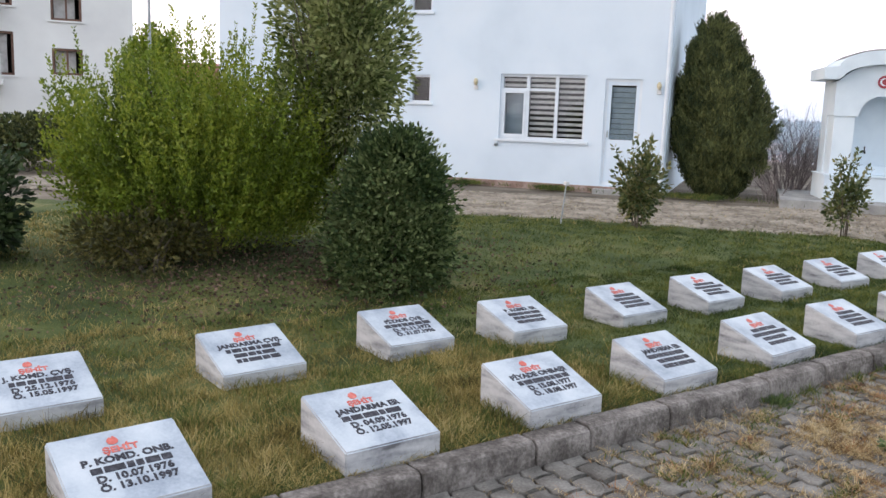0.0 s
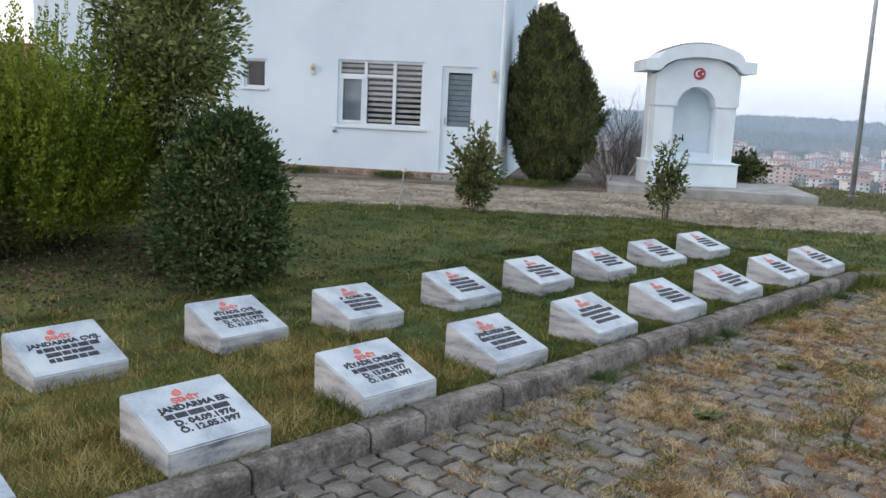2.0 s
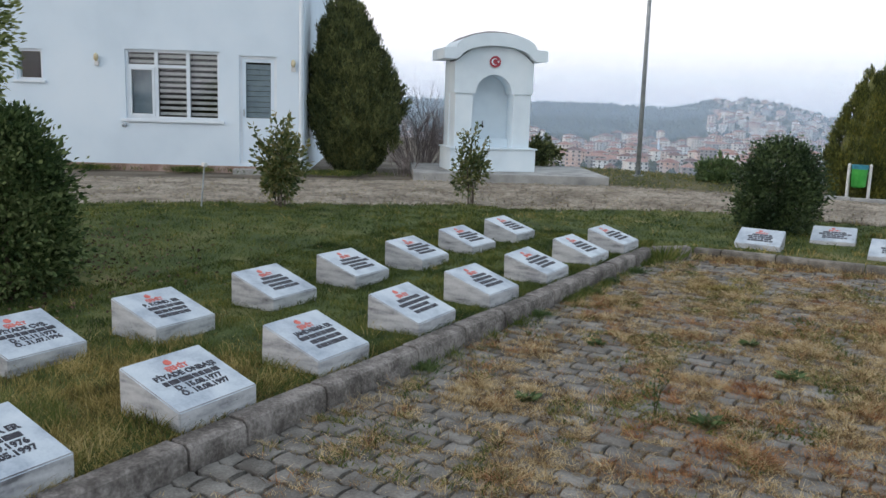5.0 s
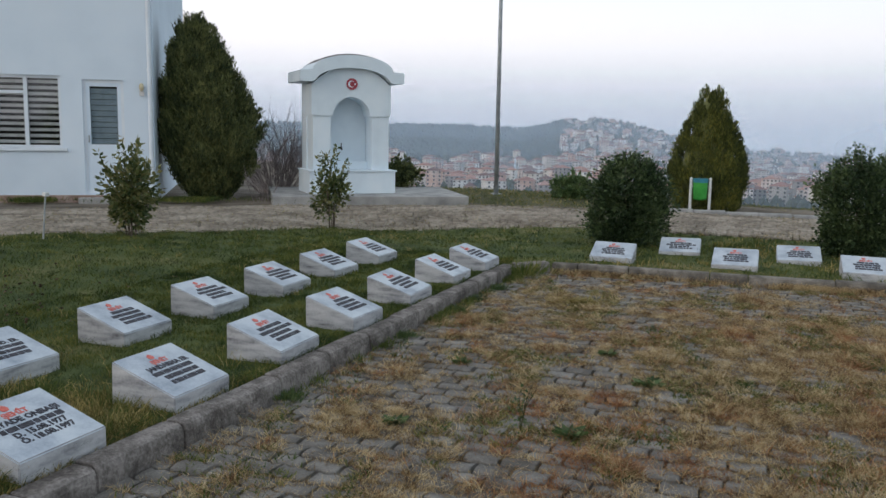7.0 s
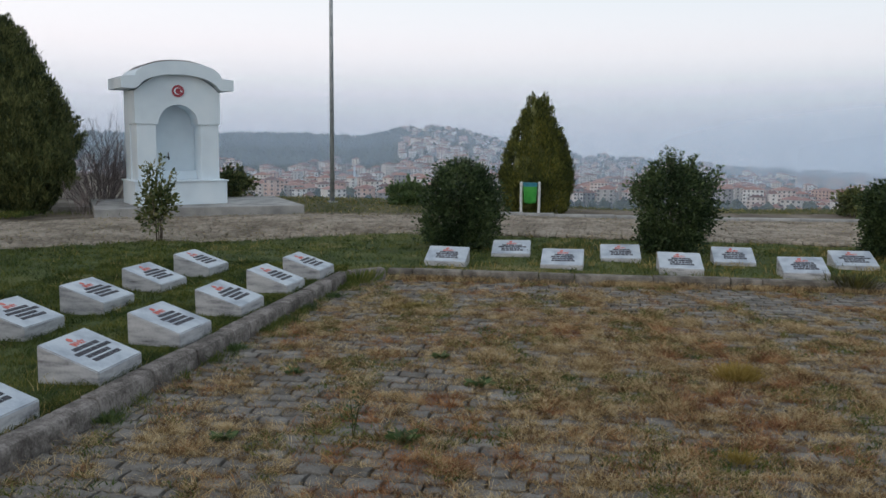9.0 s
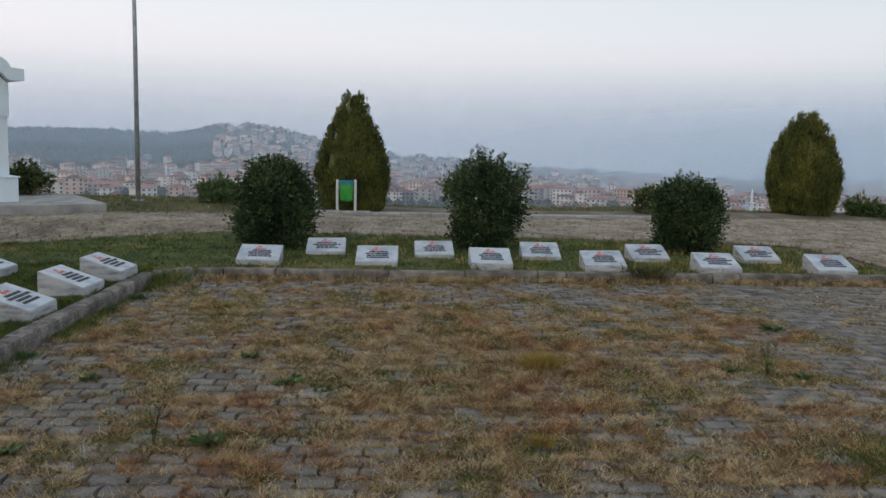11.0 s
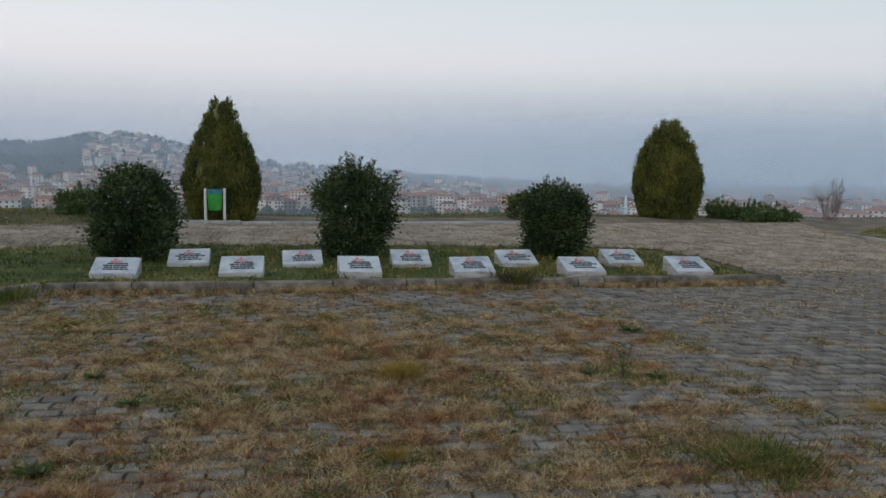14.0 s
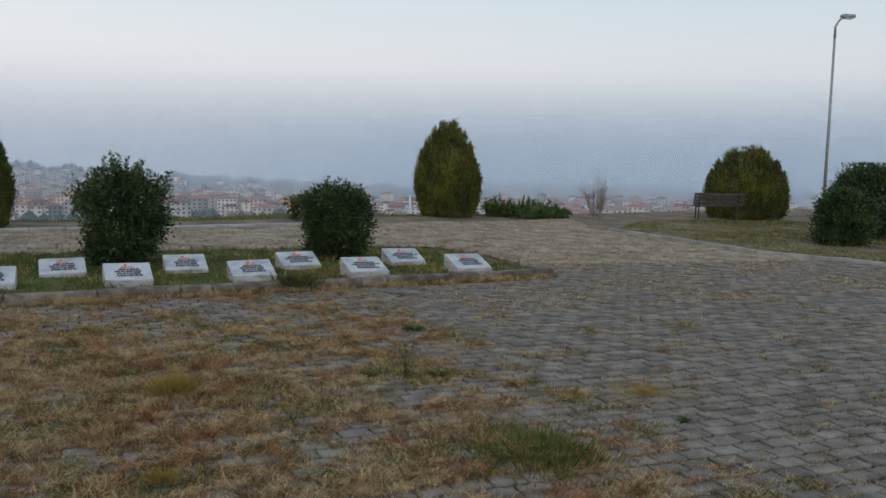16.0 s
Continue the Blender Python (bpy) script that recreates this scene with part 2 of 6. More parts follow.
M_TILE = mat("red_roof_tile", ramp3((0.20, 0.08, 0.055), (0.30, 0.13, 0.09), (0.38, 0.20, 0.15)), 3, 0.85, bump=0.3)
M_CLOTH = mat("pale_cloth", ramp3((0.50, 0.55, 0.62), (0.62, 0.66, 0.72), (0.72, 0.75, 0.79)), 3, 0.9)
M_CITY_WALL = mat("city_wall", ((0.10, (0.30, 0.28, 0.27)), (0.30, (0.62, 0.58, 0.54)), (0.52, (0.74, 0.65, 0.56)), (0.75, (0.84, 0.83, 0.81)), (0.95, (0.62, 0.40, 0.31))), 0.02, 0.9, vary=1.0, fine=0.05, bump_scale=0.25)
M_CITY_ROOF = mat("city_roof", ((0.2, (0.15, 0.075, 0.06)), (0.5, (0.29, 0.13, 0.095)), (0.8, (0.36, 0.20, 0.155))), 0.02, 0.9, vary=0.7, bump_scale=0.3)
M_CITY_WIN = mat("city_window", ramp3((0.03, 0.03, 0.035), (0.05, 0.05, 0.06), (0.09, 0.09, 0.10)), 0.1, 0.4, vary=0.4)
M_WOOD_FAR = mat("far_trees", ramp3((0.02, 0.03, 0.018), (0.035, 0.045, 0.025), (0.06, 0.065, 0.035)), 0.02, 0.95, vary=0.5, bump_scale=0.2)
M_FAR_GROUND = mat("valley_ground", ramp3((0.05, 0.055, 0.03), (0.09, 0.085, 0.055), (0.15, 0.13, 0.09)), 0.01, 0.95, bump_scale=0.15, fine=0.4)

M_GLASS = bpy.data.materials.new("window_glass")
M_GLASS.use_nodes = True
_p = M_GLASS.node_tree.nodes["Principled BSDF"]
_p.inputs["Base Color"].default_value = (0.85, 0.9, 0.92, 1)
_p.inputs["Transmission Weight"].default_value, _p.inputs["Roughness"].default_value = 1.0, 0.02
_p.inputs["IOR"].default_value = 1.4


def mist_material(name, density, top, base, south=0.0):
    """Thin mist: mostly clear, scattering the sky's light, thinning out upwards."""
    m = bpy.data.materials.new(name)
    m.use_nodes = True
    n, l = m.node_tree.nodes, m.node_tree.links
    n.remove(n["Principled BSDF"])
    geo, sep, mr = n.new("ShaderNodeNewGeometry"), n.new("ShaderNodeSeparateXYZ"), n.new("ShaderNodeMapRange")
    l.new(geo.outputs["Position"], sep.inputs[0])
    l.new(sep.outputs["Z"], mr.inputs["Value"])
    mr.interpolation_type = "SMOOTHSTEP"
    for key, v in (("From Min", base), ("From Max", top), ("To Min", density), ("To Max", 0.0)):
        mr.inputs[key].default_value = v
    tr, df, tl, a, b = (n.new(k) for k in ("ShaderNodeBsdfTransparent", "ShaderNodeBsdfDiffuse", "ShaderNodeBsdfTranslucent", "ShaderNodeMixShader", "ShaderNodeMixShader"))
    df.inputs["Color"].default_value = tl.inputs["Color"].default_value = (0.64, 0.80, 1.0, 1)
    l.new(df.outputs[0], a.inputs[1])
    l.new(tl.outputs[0], a.inputs[2])
    if south:
        # thicker towards the south
        ms, ad = n.new("ShaderNodeMapRange"), n.new("ShaderNodeMath")
        ms.interpolation_type = "SMOOTHSTEP"
        l.new(sep.outputs["Y"], ms.inputs["Value"])
        for key, v in (("From Min", -900.0), ("From Max", 150.0), ("To Min", south), ("To Max", 1.0)):
            ms.inputs[key].default_value = v
        ad.operation = "MULTIPLY"
        ad.use_clamp = True
        l.new(mr.outputs[0], ad.inputs[0])
        l.new(ms.outputs[0], ad.inputs[1])
        l.new(ad.outputs[0], b.inputs["Fac"])
    else:
        l.new(mr.outputs[0], b.inputs["Fac"])
    l.new(tr.outputs[0], b.inputs[1])
    l.new(a.outputs[0], b.inputs[2])
    l.new(b.outputs[0], n["Material Output"].inputs["Surface"])
    return m


# ---- mesh helpers ----
rng = np.random.default_rng(7)


def mesh_of(name, verts, faces, material, smooth=False):
    me = bpy.data.meshes.new(name)
    me.from_pydata([tuple(map(float, v)) for v in verts], [], faces)
    me.materials.append(material)
    if smooth:
        me.polygons.foreach_set("use_smooth", [True] * len(me.polygons))
    me.update()
    return me


def fast_mesh(name, verts, k, material, smooth=False):
    """A mesh of separate faces with k corners each, from an array of corners."""
    verts = np.asarray(verts, np.float32).reshape(-1, 3)
    me = bpy.data.meshes.new(name)
    n = len(verts) // k
    me.vertices.add(len(verts))
    me.vertices.foreach_set("co", verts.ravel())
    me.loops.add(len(verts))
    me.loops.foreach_set("vertex_index", np.arange(len(verts), dtype=np.int32))
    me.polygons.add(n)
    me.polygons.foreach_set("loop_start", np.arange(0, n * k, k, dtype=np.int32))
    me.polygons.foreach_set("loop_total", np.full(n, k, np.int32))
    me.materials.append(material)
    me.update(calc_edges=True)
    return me


def indexed_mesh(name, verts, tris, material, smooth=False):
    verts, tris = np.asarray(verts, np.float32).reshape(-1, 3), np.asarray(tris, np.int32).reshape(-1, 3)
    me = bpy.data.meshes.new(name)
    me.vertices.add(len(verts))
    me.vertices.foreach_set("co", verts.ravel())
    me.loops.add(tris.size)
    me.loops.foreach_set("vertex_index", tris.ravel())
    me.polygons.add(len(tris))
    me.polygons.foreach_set("loop_start", np.arange(0, tris.size, 3, dtype=np.int32))
    me.polygons.foreach_set("loop_total", np.full(len(tris), 3, np.int32))
    if smooth:
        me.polygons.foreach_set("use_smooth", np.ones(len(tris), bool))
    me.materials.append(material)
    me.update(calc_edges=True)
    return me


def part(name, bm, material, parent=None, label="", m=None, smooth=False):
    """Links a bmesh or a mesh as one object under a thing or a part."""
    if isinstance(bm, bmesh.types.BMesh):
        me = bpy.data.meshes.new(name)
        bm.to_mesh(me)
        bm.free()
        me.materials.append(material)
        if smooth:
            me.polygons.foreach_set("use_smooth", [True] * len(me.polygons))
    else:
        me = bm
    ob = new(name, me)
    if parent is not None:
        ob.parent = parent
    if m is not None:
        ob.matrix_basis = m
    if label:
        ob["label"] = label
    return ob


def thing(name, m, label, category, group="", kind=""):
    return tagged(_placed(new(name), m), label, category, group, kind)


def _placed(ob, m):
    ob.matrix_basis = m
    return ob


def box(x0, y0, z0, x1, y1, z1, bevel=0.0, bm=None):
    own = bm is None
    bm = bm or bmesh.new()
    r = bmesh.ops.create_cube(bm, size=1.0, matrix=Matrix.LocRotScale(((x0 + x1) / 2, (y0 + y1) / 2, (z0 + z1) / 2), None, (x1 - x0, y1 - y0, z1 - z0)))
    if bevel and own:
        bmesh.ops.bevel(bm, geom=bm.edges[:], offset=bevel, segments=2, affect="EDGES", profile=0.6)
    return bm


def tube(points, radii, sides=8, cap=True):
    """A bmesh tube along a line of points."""
    bm, rings = bmesh.new(), []
    pts = [Vector(p) for p in points]
    for i, p in enumerate(pts):
        d = (pts[min(i + 1, len(pts) - 1)] - pts[max(i - 1, 0)]).normalized()
        side = d.orthogonal().normalized() if i == 0 else (side - d * side.dot(d)).normalized()
        up = d.cross(side)
        rings.append([bm.verts.new(p + (side * math.cos(a) + up * math.sin(a)) * radii[i]) for a in (2 * math.pi * k / sides for k in range(sides))])
    for a, b in zip(rings, rings[1:]):
        for k in range(sides):
            bm.faces.new((a[k], a[(k + 1) % sides], b[(k + 1) % sides], b[k]))
    if cap:
        bm.faces.new(rings[0][::-1])
        bm.faces.new(rings[-1])
    return bm


def prism(outline, depth, axis="y", bevel=0.0):
    """An outline in x, z pulled along +y (or in x, y pulled along +z)."""
    bm = bmesh.new()
    place = (lambda a, b, d: (a, d, b)) if axis == "y" else (lambda a, b, d: (a, b, d))
    lo = [bm.verts.new(place(a, b, 0)) for a, b in outline]
    hi = [bm.verts.new(place(a, b, depth)) for a, b in outline]
    bm.faces.new(lo)
    bm.faces.new(hi[::-1])
    for i in range(len(lo)):
        j = (i + 1) % len(lo)
        bm.faces.new((lo[j], lo[i], hi[i], hi[j]))
    bmesh.ops.recalc_face_normals(bm, faces=bm.faces[:])
    if bevel:
        bmesh.ops.bevel(bm, geom=bm.edges[:], offset=bevel, segments=2, affect="EDGES")
    return bm


def words(text, size, material, parent, m, name="lettering", bold=0.0):
    """Lettering with the built-in font, as a mesh."""
    cu = bpy.data.curves.new(name, "FONT")
    cu.body, cu.size, cu.align_x, cu.align_y, cu.extrude, cu.offset = text, size, "CENTER", "CENTER", 0.0012, bold
    cu.resolution_u = 2
    tmp = bpy.data.objects.new(name, cu)
    scene.collection.objects.link(tmp)
    me = bpy.data.meshes.new_from_object(tmp.evaluated_get(bpy.context.evaluated_depsgraph_get()))
    bpy.data.objects.remove(tmp)
    me.materials.clear()
    me.materials.append(material)
    return part(name, me, material, parent, m=m)


# ---- the lie of the land ----
def step(a, b, v):
    k = np.clip((v - a) / (b - a), 0, 1)
    return k * k * (3 - 2 * k)


def level(x, y):
    """Height of the paved ground: flat by the path, a little higher out by the road."""
    return 0.22 * np.maximum(step(12.6, 16.0, x) * (0.6 + 0.4 * step(-2.0, 5.0, y)), step(5.5, 9.0, y)) * step(-12.0, -5.0, y)


def inside(x, y, poly):
    """Signed distance to a polygon's edge, positive inside."""
    x, y = np.asarray(x, float), np.asarray(y, float)
    odd, d = np.zeros(x.shape, bool), np.full(x.shape, 1e9)
    for (ax, ay), (bx, by) in zip(poly, poly[1:] + poly[:1]):
        cross = (ay > y) != (by > y)
        odd ^= cross & (x < (bx - ax) * (y - ay) / (by - ay + 1e-12) + ax)
        t = np.clip(((x - ax) * (bx - ax) + (y - ay) * (by - ay)) / ((bx - ax) ** 2 + (by - ay) ** 2), 0, 1)
        d = np.minimum(d, np.hypot(x - ax - t * (bx - ax), y - ay - t * (by - ay)))
    return np.where(odd, d, -d)


def wave(x, y, s, seed=0.0):
    """A smooth random field of about -1 to 1, of the given size."""
    a = np.sin(x / s * 1.3 + seed) + np.sin(y / s * 1.7 + seed * 2.1) + np.sin((x + y) / s * 0.9 + seed * 0.7) + np.sin((x - 1.6 * y) / s * 0.63 + seed * 1.3)
    b = np.sin(x / s * 3.1 + y / s * 1.1 + seed * 3) + np.sin(y / s * 3.7 - x / s * 1.9 + seed * 1.9)
    return a / 4 + b / 5


LAWN = [(-14, 3.21), (10.58, 3.21), (10.98, 2.82), (11.50, -6.6), (12.5, -6.9), (14.1, -6.75), (15.0, -6.2), (15.2, -4), (15.2, -1), (15.05, 1.6), (14.7, 3.3), (14.1, 5.2), (12.95, 6.95), (10.1, 8.65), (9.1, 9.6), (7.9, 10.65), (5.0, 13.0), (0, 15.0), (-14, 16)]
LAWN_B = [(18.4, -12.35), (16.3, -12.45), (13.3, -12.3), (12.0, -12.85), (10.5, -13.3), (6, -16), (6, -32), (20, -32), (22.0, -21), (21.5, -15.5)]
VERGE = [(17.2, 6.3), (17.3, 4.2), (18.2, 2.3), (18.6, -0.2), (19.3, -5.2), (21.0, -9.5), (22.3, -13.5), (24.5, -13.0), (23, -5), (21.5, 0), (21.5, 9), (18.8, 7.0)]


ROAD = [(5.0, 13.0), (7.9, 10.65), (9.1, 9.6), (10.1, 8.65), (12.95, 6.95), (14.1, 5.2), (14.7, 3.3), (15.05, 1.6), (15.2, -1), (15.2, -4), (15.0, -6.3), (14.1, -6.9), (12.9, -7.1), (12.4, -9.5), (12.1, -12.6), (13.3, -12.15), (18.4, -12.2), (22, -13.3), (21, -9.5), (19.3, -5.2), (18.6, -0.2), (18.2, 2.3), (17.3, 4.2), (17.0, 6.2), (15.2, 9.2), (13.2, 11.2), (10.6, 14.3), (7, 19), (2, 19)]


def lawn_top(x, y):
    n = level(x, y) + 0.02 - 0.05 * step(-11.0, -12.2, y) + 0.11 * step(-12.5, -11.0, y) * step(0.05, 2.4, -inside(x, y, ROAD)) - 0.04 * step(10.6, 11.2, x) * step(3.2, 1.5, y) - 0.11 * step(16.2, 17.2, x) * step(-12.5, -11.0, y) + 0.02 * wave(x, y, 0.8) + 0.008 * wave(x, y, 0.15, 4)
    return n


EDGE = ((-400, 40), (-60, 32), (-30, 26), (-18, 24.5), (-10, 23.2), (-4, 21.2), (2, 20.8), (9, 21.5), (12, 26), (30, 40), (400, 60))


def land(x, y):
    """The whole terrain: the plateau, the slope at its rim, the valley and the hills beyond."""
    r, az = np.hypot(x, y), np.degrees(np.arctan2(y, x))
    over = x - np.interp(y, [e[0] for e in EDGE], [e[1] for e in EDGE])
    ridge = np.interp(az, [-180, -60, -46, -30, -20, -12, -7, -3, 2, 7, 9.4, 11.5, 13.3, 16, 20, 30, 60, 180], [-2.1, -2.1, -1.8, -1.9, -2.1, -1.95, -1.7, -1.3, -1.15, -0.2, 0.45, 0.72, 0.5, -0.1, 0.02, 0.05, -0.5, -1.0])
    ridge = ridge + 0.10 * np.sin(az * 2.9) * step(0.0, 1.0, np.abs(ridge))
    k = np.clip((r - 560) / 1640, 0, 1)
    far = 1.8 + r * np.tan(np.radians(-5.2 + (ridge + 5.2) * k ** 0.8)) - np.clip(r - 2200, 0, None) * 0.08
    rim = level(x, y) - 0.05 + 0.05 * np.exp(-((over + 0.4) / 0.7) ** 2)
    slope = rim - 0.42 * np.clip(over, 0, None)
    deep = np.where(r > 560, far, -49.0)
    z = np.where(over > 0, np.maximum(slope, deep), rim)
    return z


def ground_sheet():
    az = np.concatenate([np.linspace(-180, -60, 49)[:-1], np.linspace(-60, 60, 361)[:-1], np.linspace(60, 180, 49)[:-1]])
    rad = np.concatenate([np.linspace(1, 32, 90), np.geomspace(33, 560, 40), np.linspace(600, 2250, 70), [2400, 3000, 4500]])
    A, R = np.meshgrid(np.radians(az), rad)
    X, Y = R * np.cos(A), R * np.sin(A)
    V = np.stack([X, Y, land(X, Y)], -1).reshape(-1, 3)
    V = np.vstack([V, [[0, 0, -0.04]]])
    na, nr = len(az), len(rad)
    i, j = np.meshgrid(np.arange(nr - 1), np.arange(na), indexing="ij")
    a, b = (i * na + j).ravel(), (i * na + (j + 1) % na).ravel()
    T = np.concatenate([np.stack([a, a + na, b + na], -1), np.stack([a, b + na, b], -1)])
    cen = np.stack([np.full(na, len(V) - 1), np.arange(na), (np.arange(na) + 1) % na], -1)
    T = np.vstack([T, cen])
    me = indexed_mesh("ground", V, T, M_SOIL, True)
    me.materials.append(M_FAR_GROUND)
    c = V[T[:, 0]]
    me.polygons.foreach_set("material_index", (np.hypot(c[:, 0], c[:, 1]) > 45).astype(np.int32))
    return tagged(part("ground", me, M_SOIL), "bare pale earth of the hilltop falling to a valley", "ground", kind="structure")


ground_sheet()


def lawn_sheet(name, poly, x0, x1, y0, y1, cell, label, material=M_LAWN):
    xs, ys = np.arange(x0, x1, cell), np.arange(y0, y1, cell)
    X, Y = np.meshgrid(xs, ys)
    d = inside(X, Y, poly)
    Z = np.where(d > 0, level(X, Y) - 0.02 + (lawn_top(X, Y) - level(X, Y) + 0.02) * step(0, 0.10, d + 0.09), level(X, Y) - 0.3)
    keep = d > -2 * cell
    nx = len(xs)
    i, j = np.meshgrid(np.arange(len(ys) - 1), np.arange(nx - 1), indexing="ij")
    ok = (keep[:-1, :-1] & keep[1:, 1:] & keep[:-1, 1:] & keep[1:, :-1]).ravel()
    a = (i * nx + j).ravel()[ok]
    T = np.concatenate([np.stack([a, a + 1, a + nx + 1], -1), np.stack([a, a + nx + 1, a + nx], -1)])
    used, inv = np.unique(T, return_inverse=True)
    V = np.stack([X, Y, Z], -1).reshape(-1, 3)[used]
    return tagged(part(name, indexed_mesh(name, V, inv.reshape(-1, 3), material, True), material), label, "lawn", kind="structure")


lawn_sheet("lawn", LAWN, -14.2, 15.6, -7.2, 16.2, 0.12, "patchy green and straw-coloured lawn behind a kerb")
lawn_sheet("lawn_far", LAWN_B, 5.8, 22.4, -32, -12, 0.2, "thin yellow-green lawn round the bench")
lawn_sheet("verge", VERGE, 17.0, 24.8, -14, 9.2, 0.2, "rough brownish verge along the rim of the hill", M_VERGE)

# ---- building ----
FA = radians(-56)
B_ORIGIN = Matrix.Translation((14.65, 12.0, 0.22)) @ Matrix.Rotation(FA, 4, "Z")  # x along the facade to its right-hand corner, +y into the house


def wall_with_holes(x0, x1, z0, z1, thick, holes):
    """A wall in x and z with real openings, built of blocks between the openings."""
    bm = bmesh.new()
    xs = sorted({x0, x1, *[h[0] for h in holes], *[h[1] for h in holes]})
    zs = sorted({z0, z1, *[h[2] for h in holes], *[h[3] for h in holes]})
    V = {}

    def v(x, y, z):
        key = (round(x, 4), y, round(z, 4))
        if key not in V:
            V[key] = bm.verts.new((x, y, z))
        return V[key]

    def solid(i, j):
        if not (0 <= i < len(xs) - 1 and 0 <= j < len(zs) - 1):
            return False
        cx, cz = (xs[i] + xs[i + 1]) / 2, (zs[j] + zs[j + 1]) / 2
        return not any(a < cx < b and c < cz < d for a, b, c, d in holes)

    for i in range(len(xs) - 1):
        for j in range(len(zs) - 1):
            if not solid(i, j):
                continue
            a, b, c, d = xs[i], xs[i + 1], zs[j], zs[j + 1]
            bm.faces.new((v(a, 0, c), v(b, 0, c), v(b, 0, d), v(a, 0, d)))
            bm.faces.new((v(a, thick, d), v(b, thick, d), v(b, thick, c), v(a, thick, c)))
            if not solid(i - 1, j):
                bm.faces.new((v(a, 0, d), v(a, thick, d), v(a, thick, c), v(a, 0, c)))
            if not solid(i + 1, j):
                bm.faces.new((v(b, 0, c), v(b, thick, c), v(b, thick, d), v(b, 0, d)))
            if not solid(i, j - 1):
                bm.faces.new((v(a, 0, c), v(a, thick, c), v(b, thick, c), v(b, 0, c)))
            if not solid(i, j + 1):
                bm.faces.new((v(b, 0, d), v(b, thick, d), v(a, thick, d), v(a, 0, d)))
    return bm


def rim(x0, x1, z0, z1, w, y0, y1):
    """A rectangular frame."""
    return wall_with_holes_at(x0, x1, z0, z1, y0, y1, [(x0 + w, x1 - w, z0 + w, z1 - w)])


def wall_with_holes_at(x0, x1, z0, z1, y0, y1, holes):
    bm = wall_with_holes(x0, x1, z0, z1, y1 - y0, holes)
    bmesh.ops.translate(bm, verts=bm.verts, vec=(0, y0, 0))
    return bm


WIN, SMALL, UPPER, DOOR = (-3.68, -1.75, 1.04, 2.46), (-5.86, -5.34, 1.77, 2.40), (-5.90, -5.36, 3.80, 4.44), (-1.35, -0.57, 0.14, 2.40)


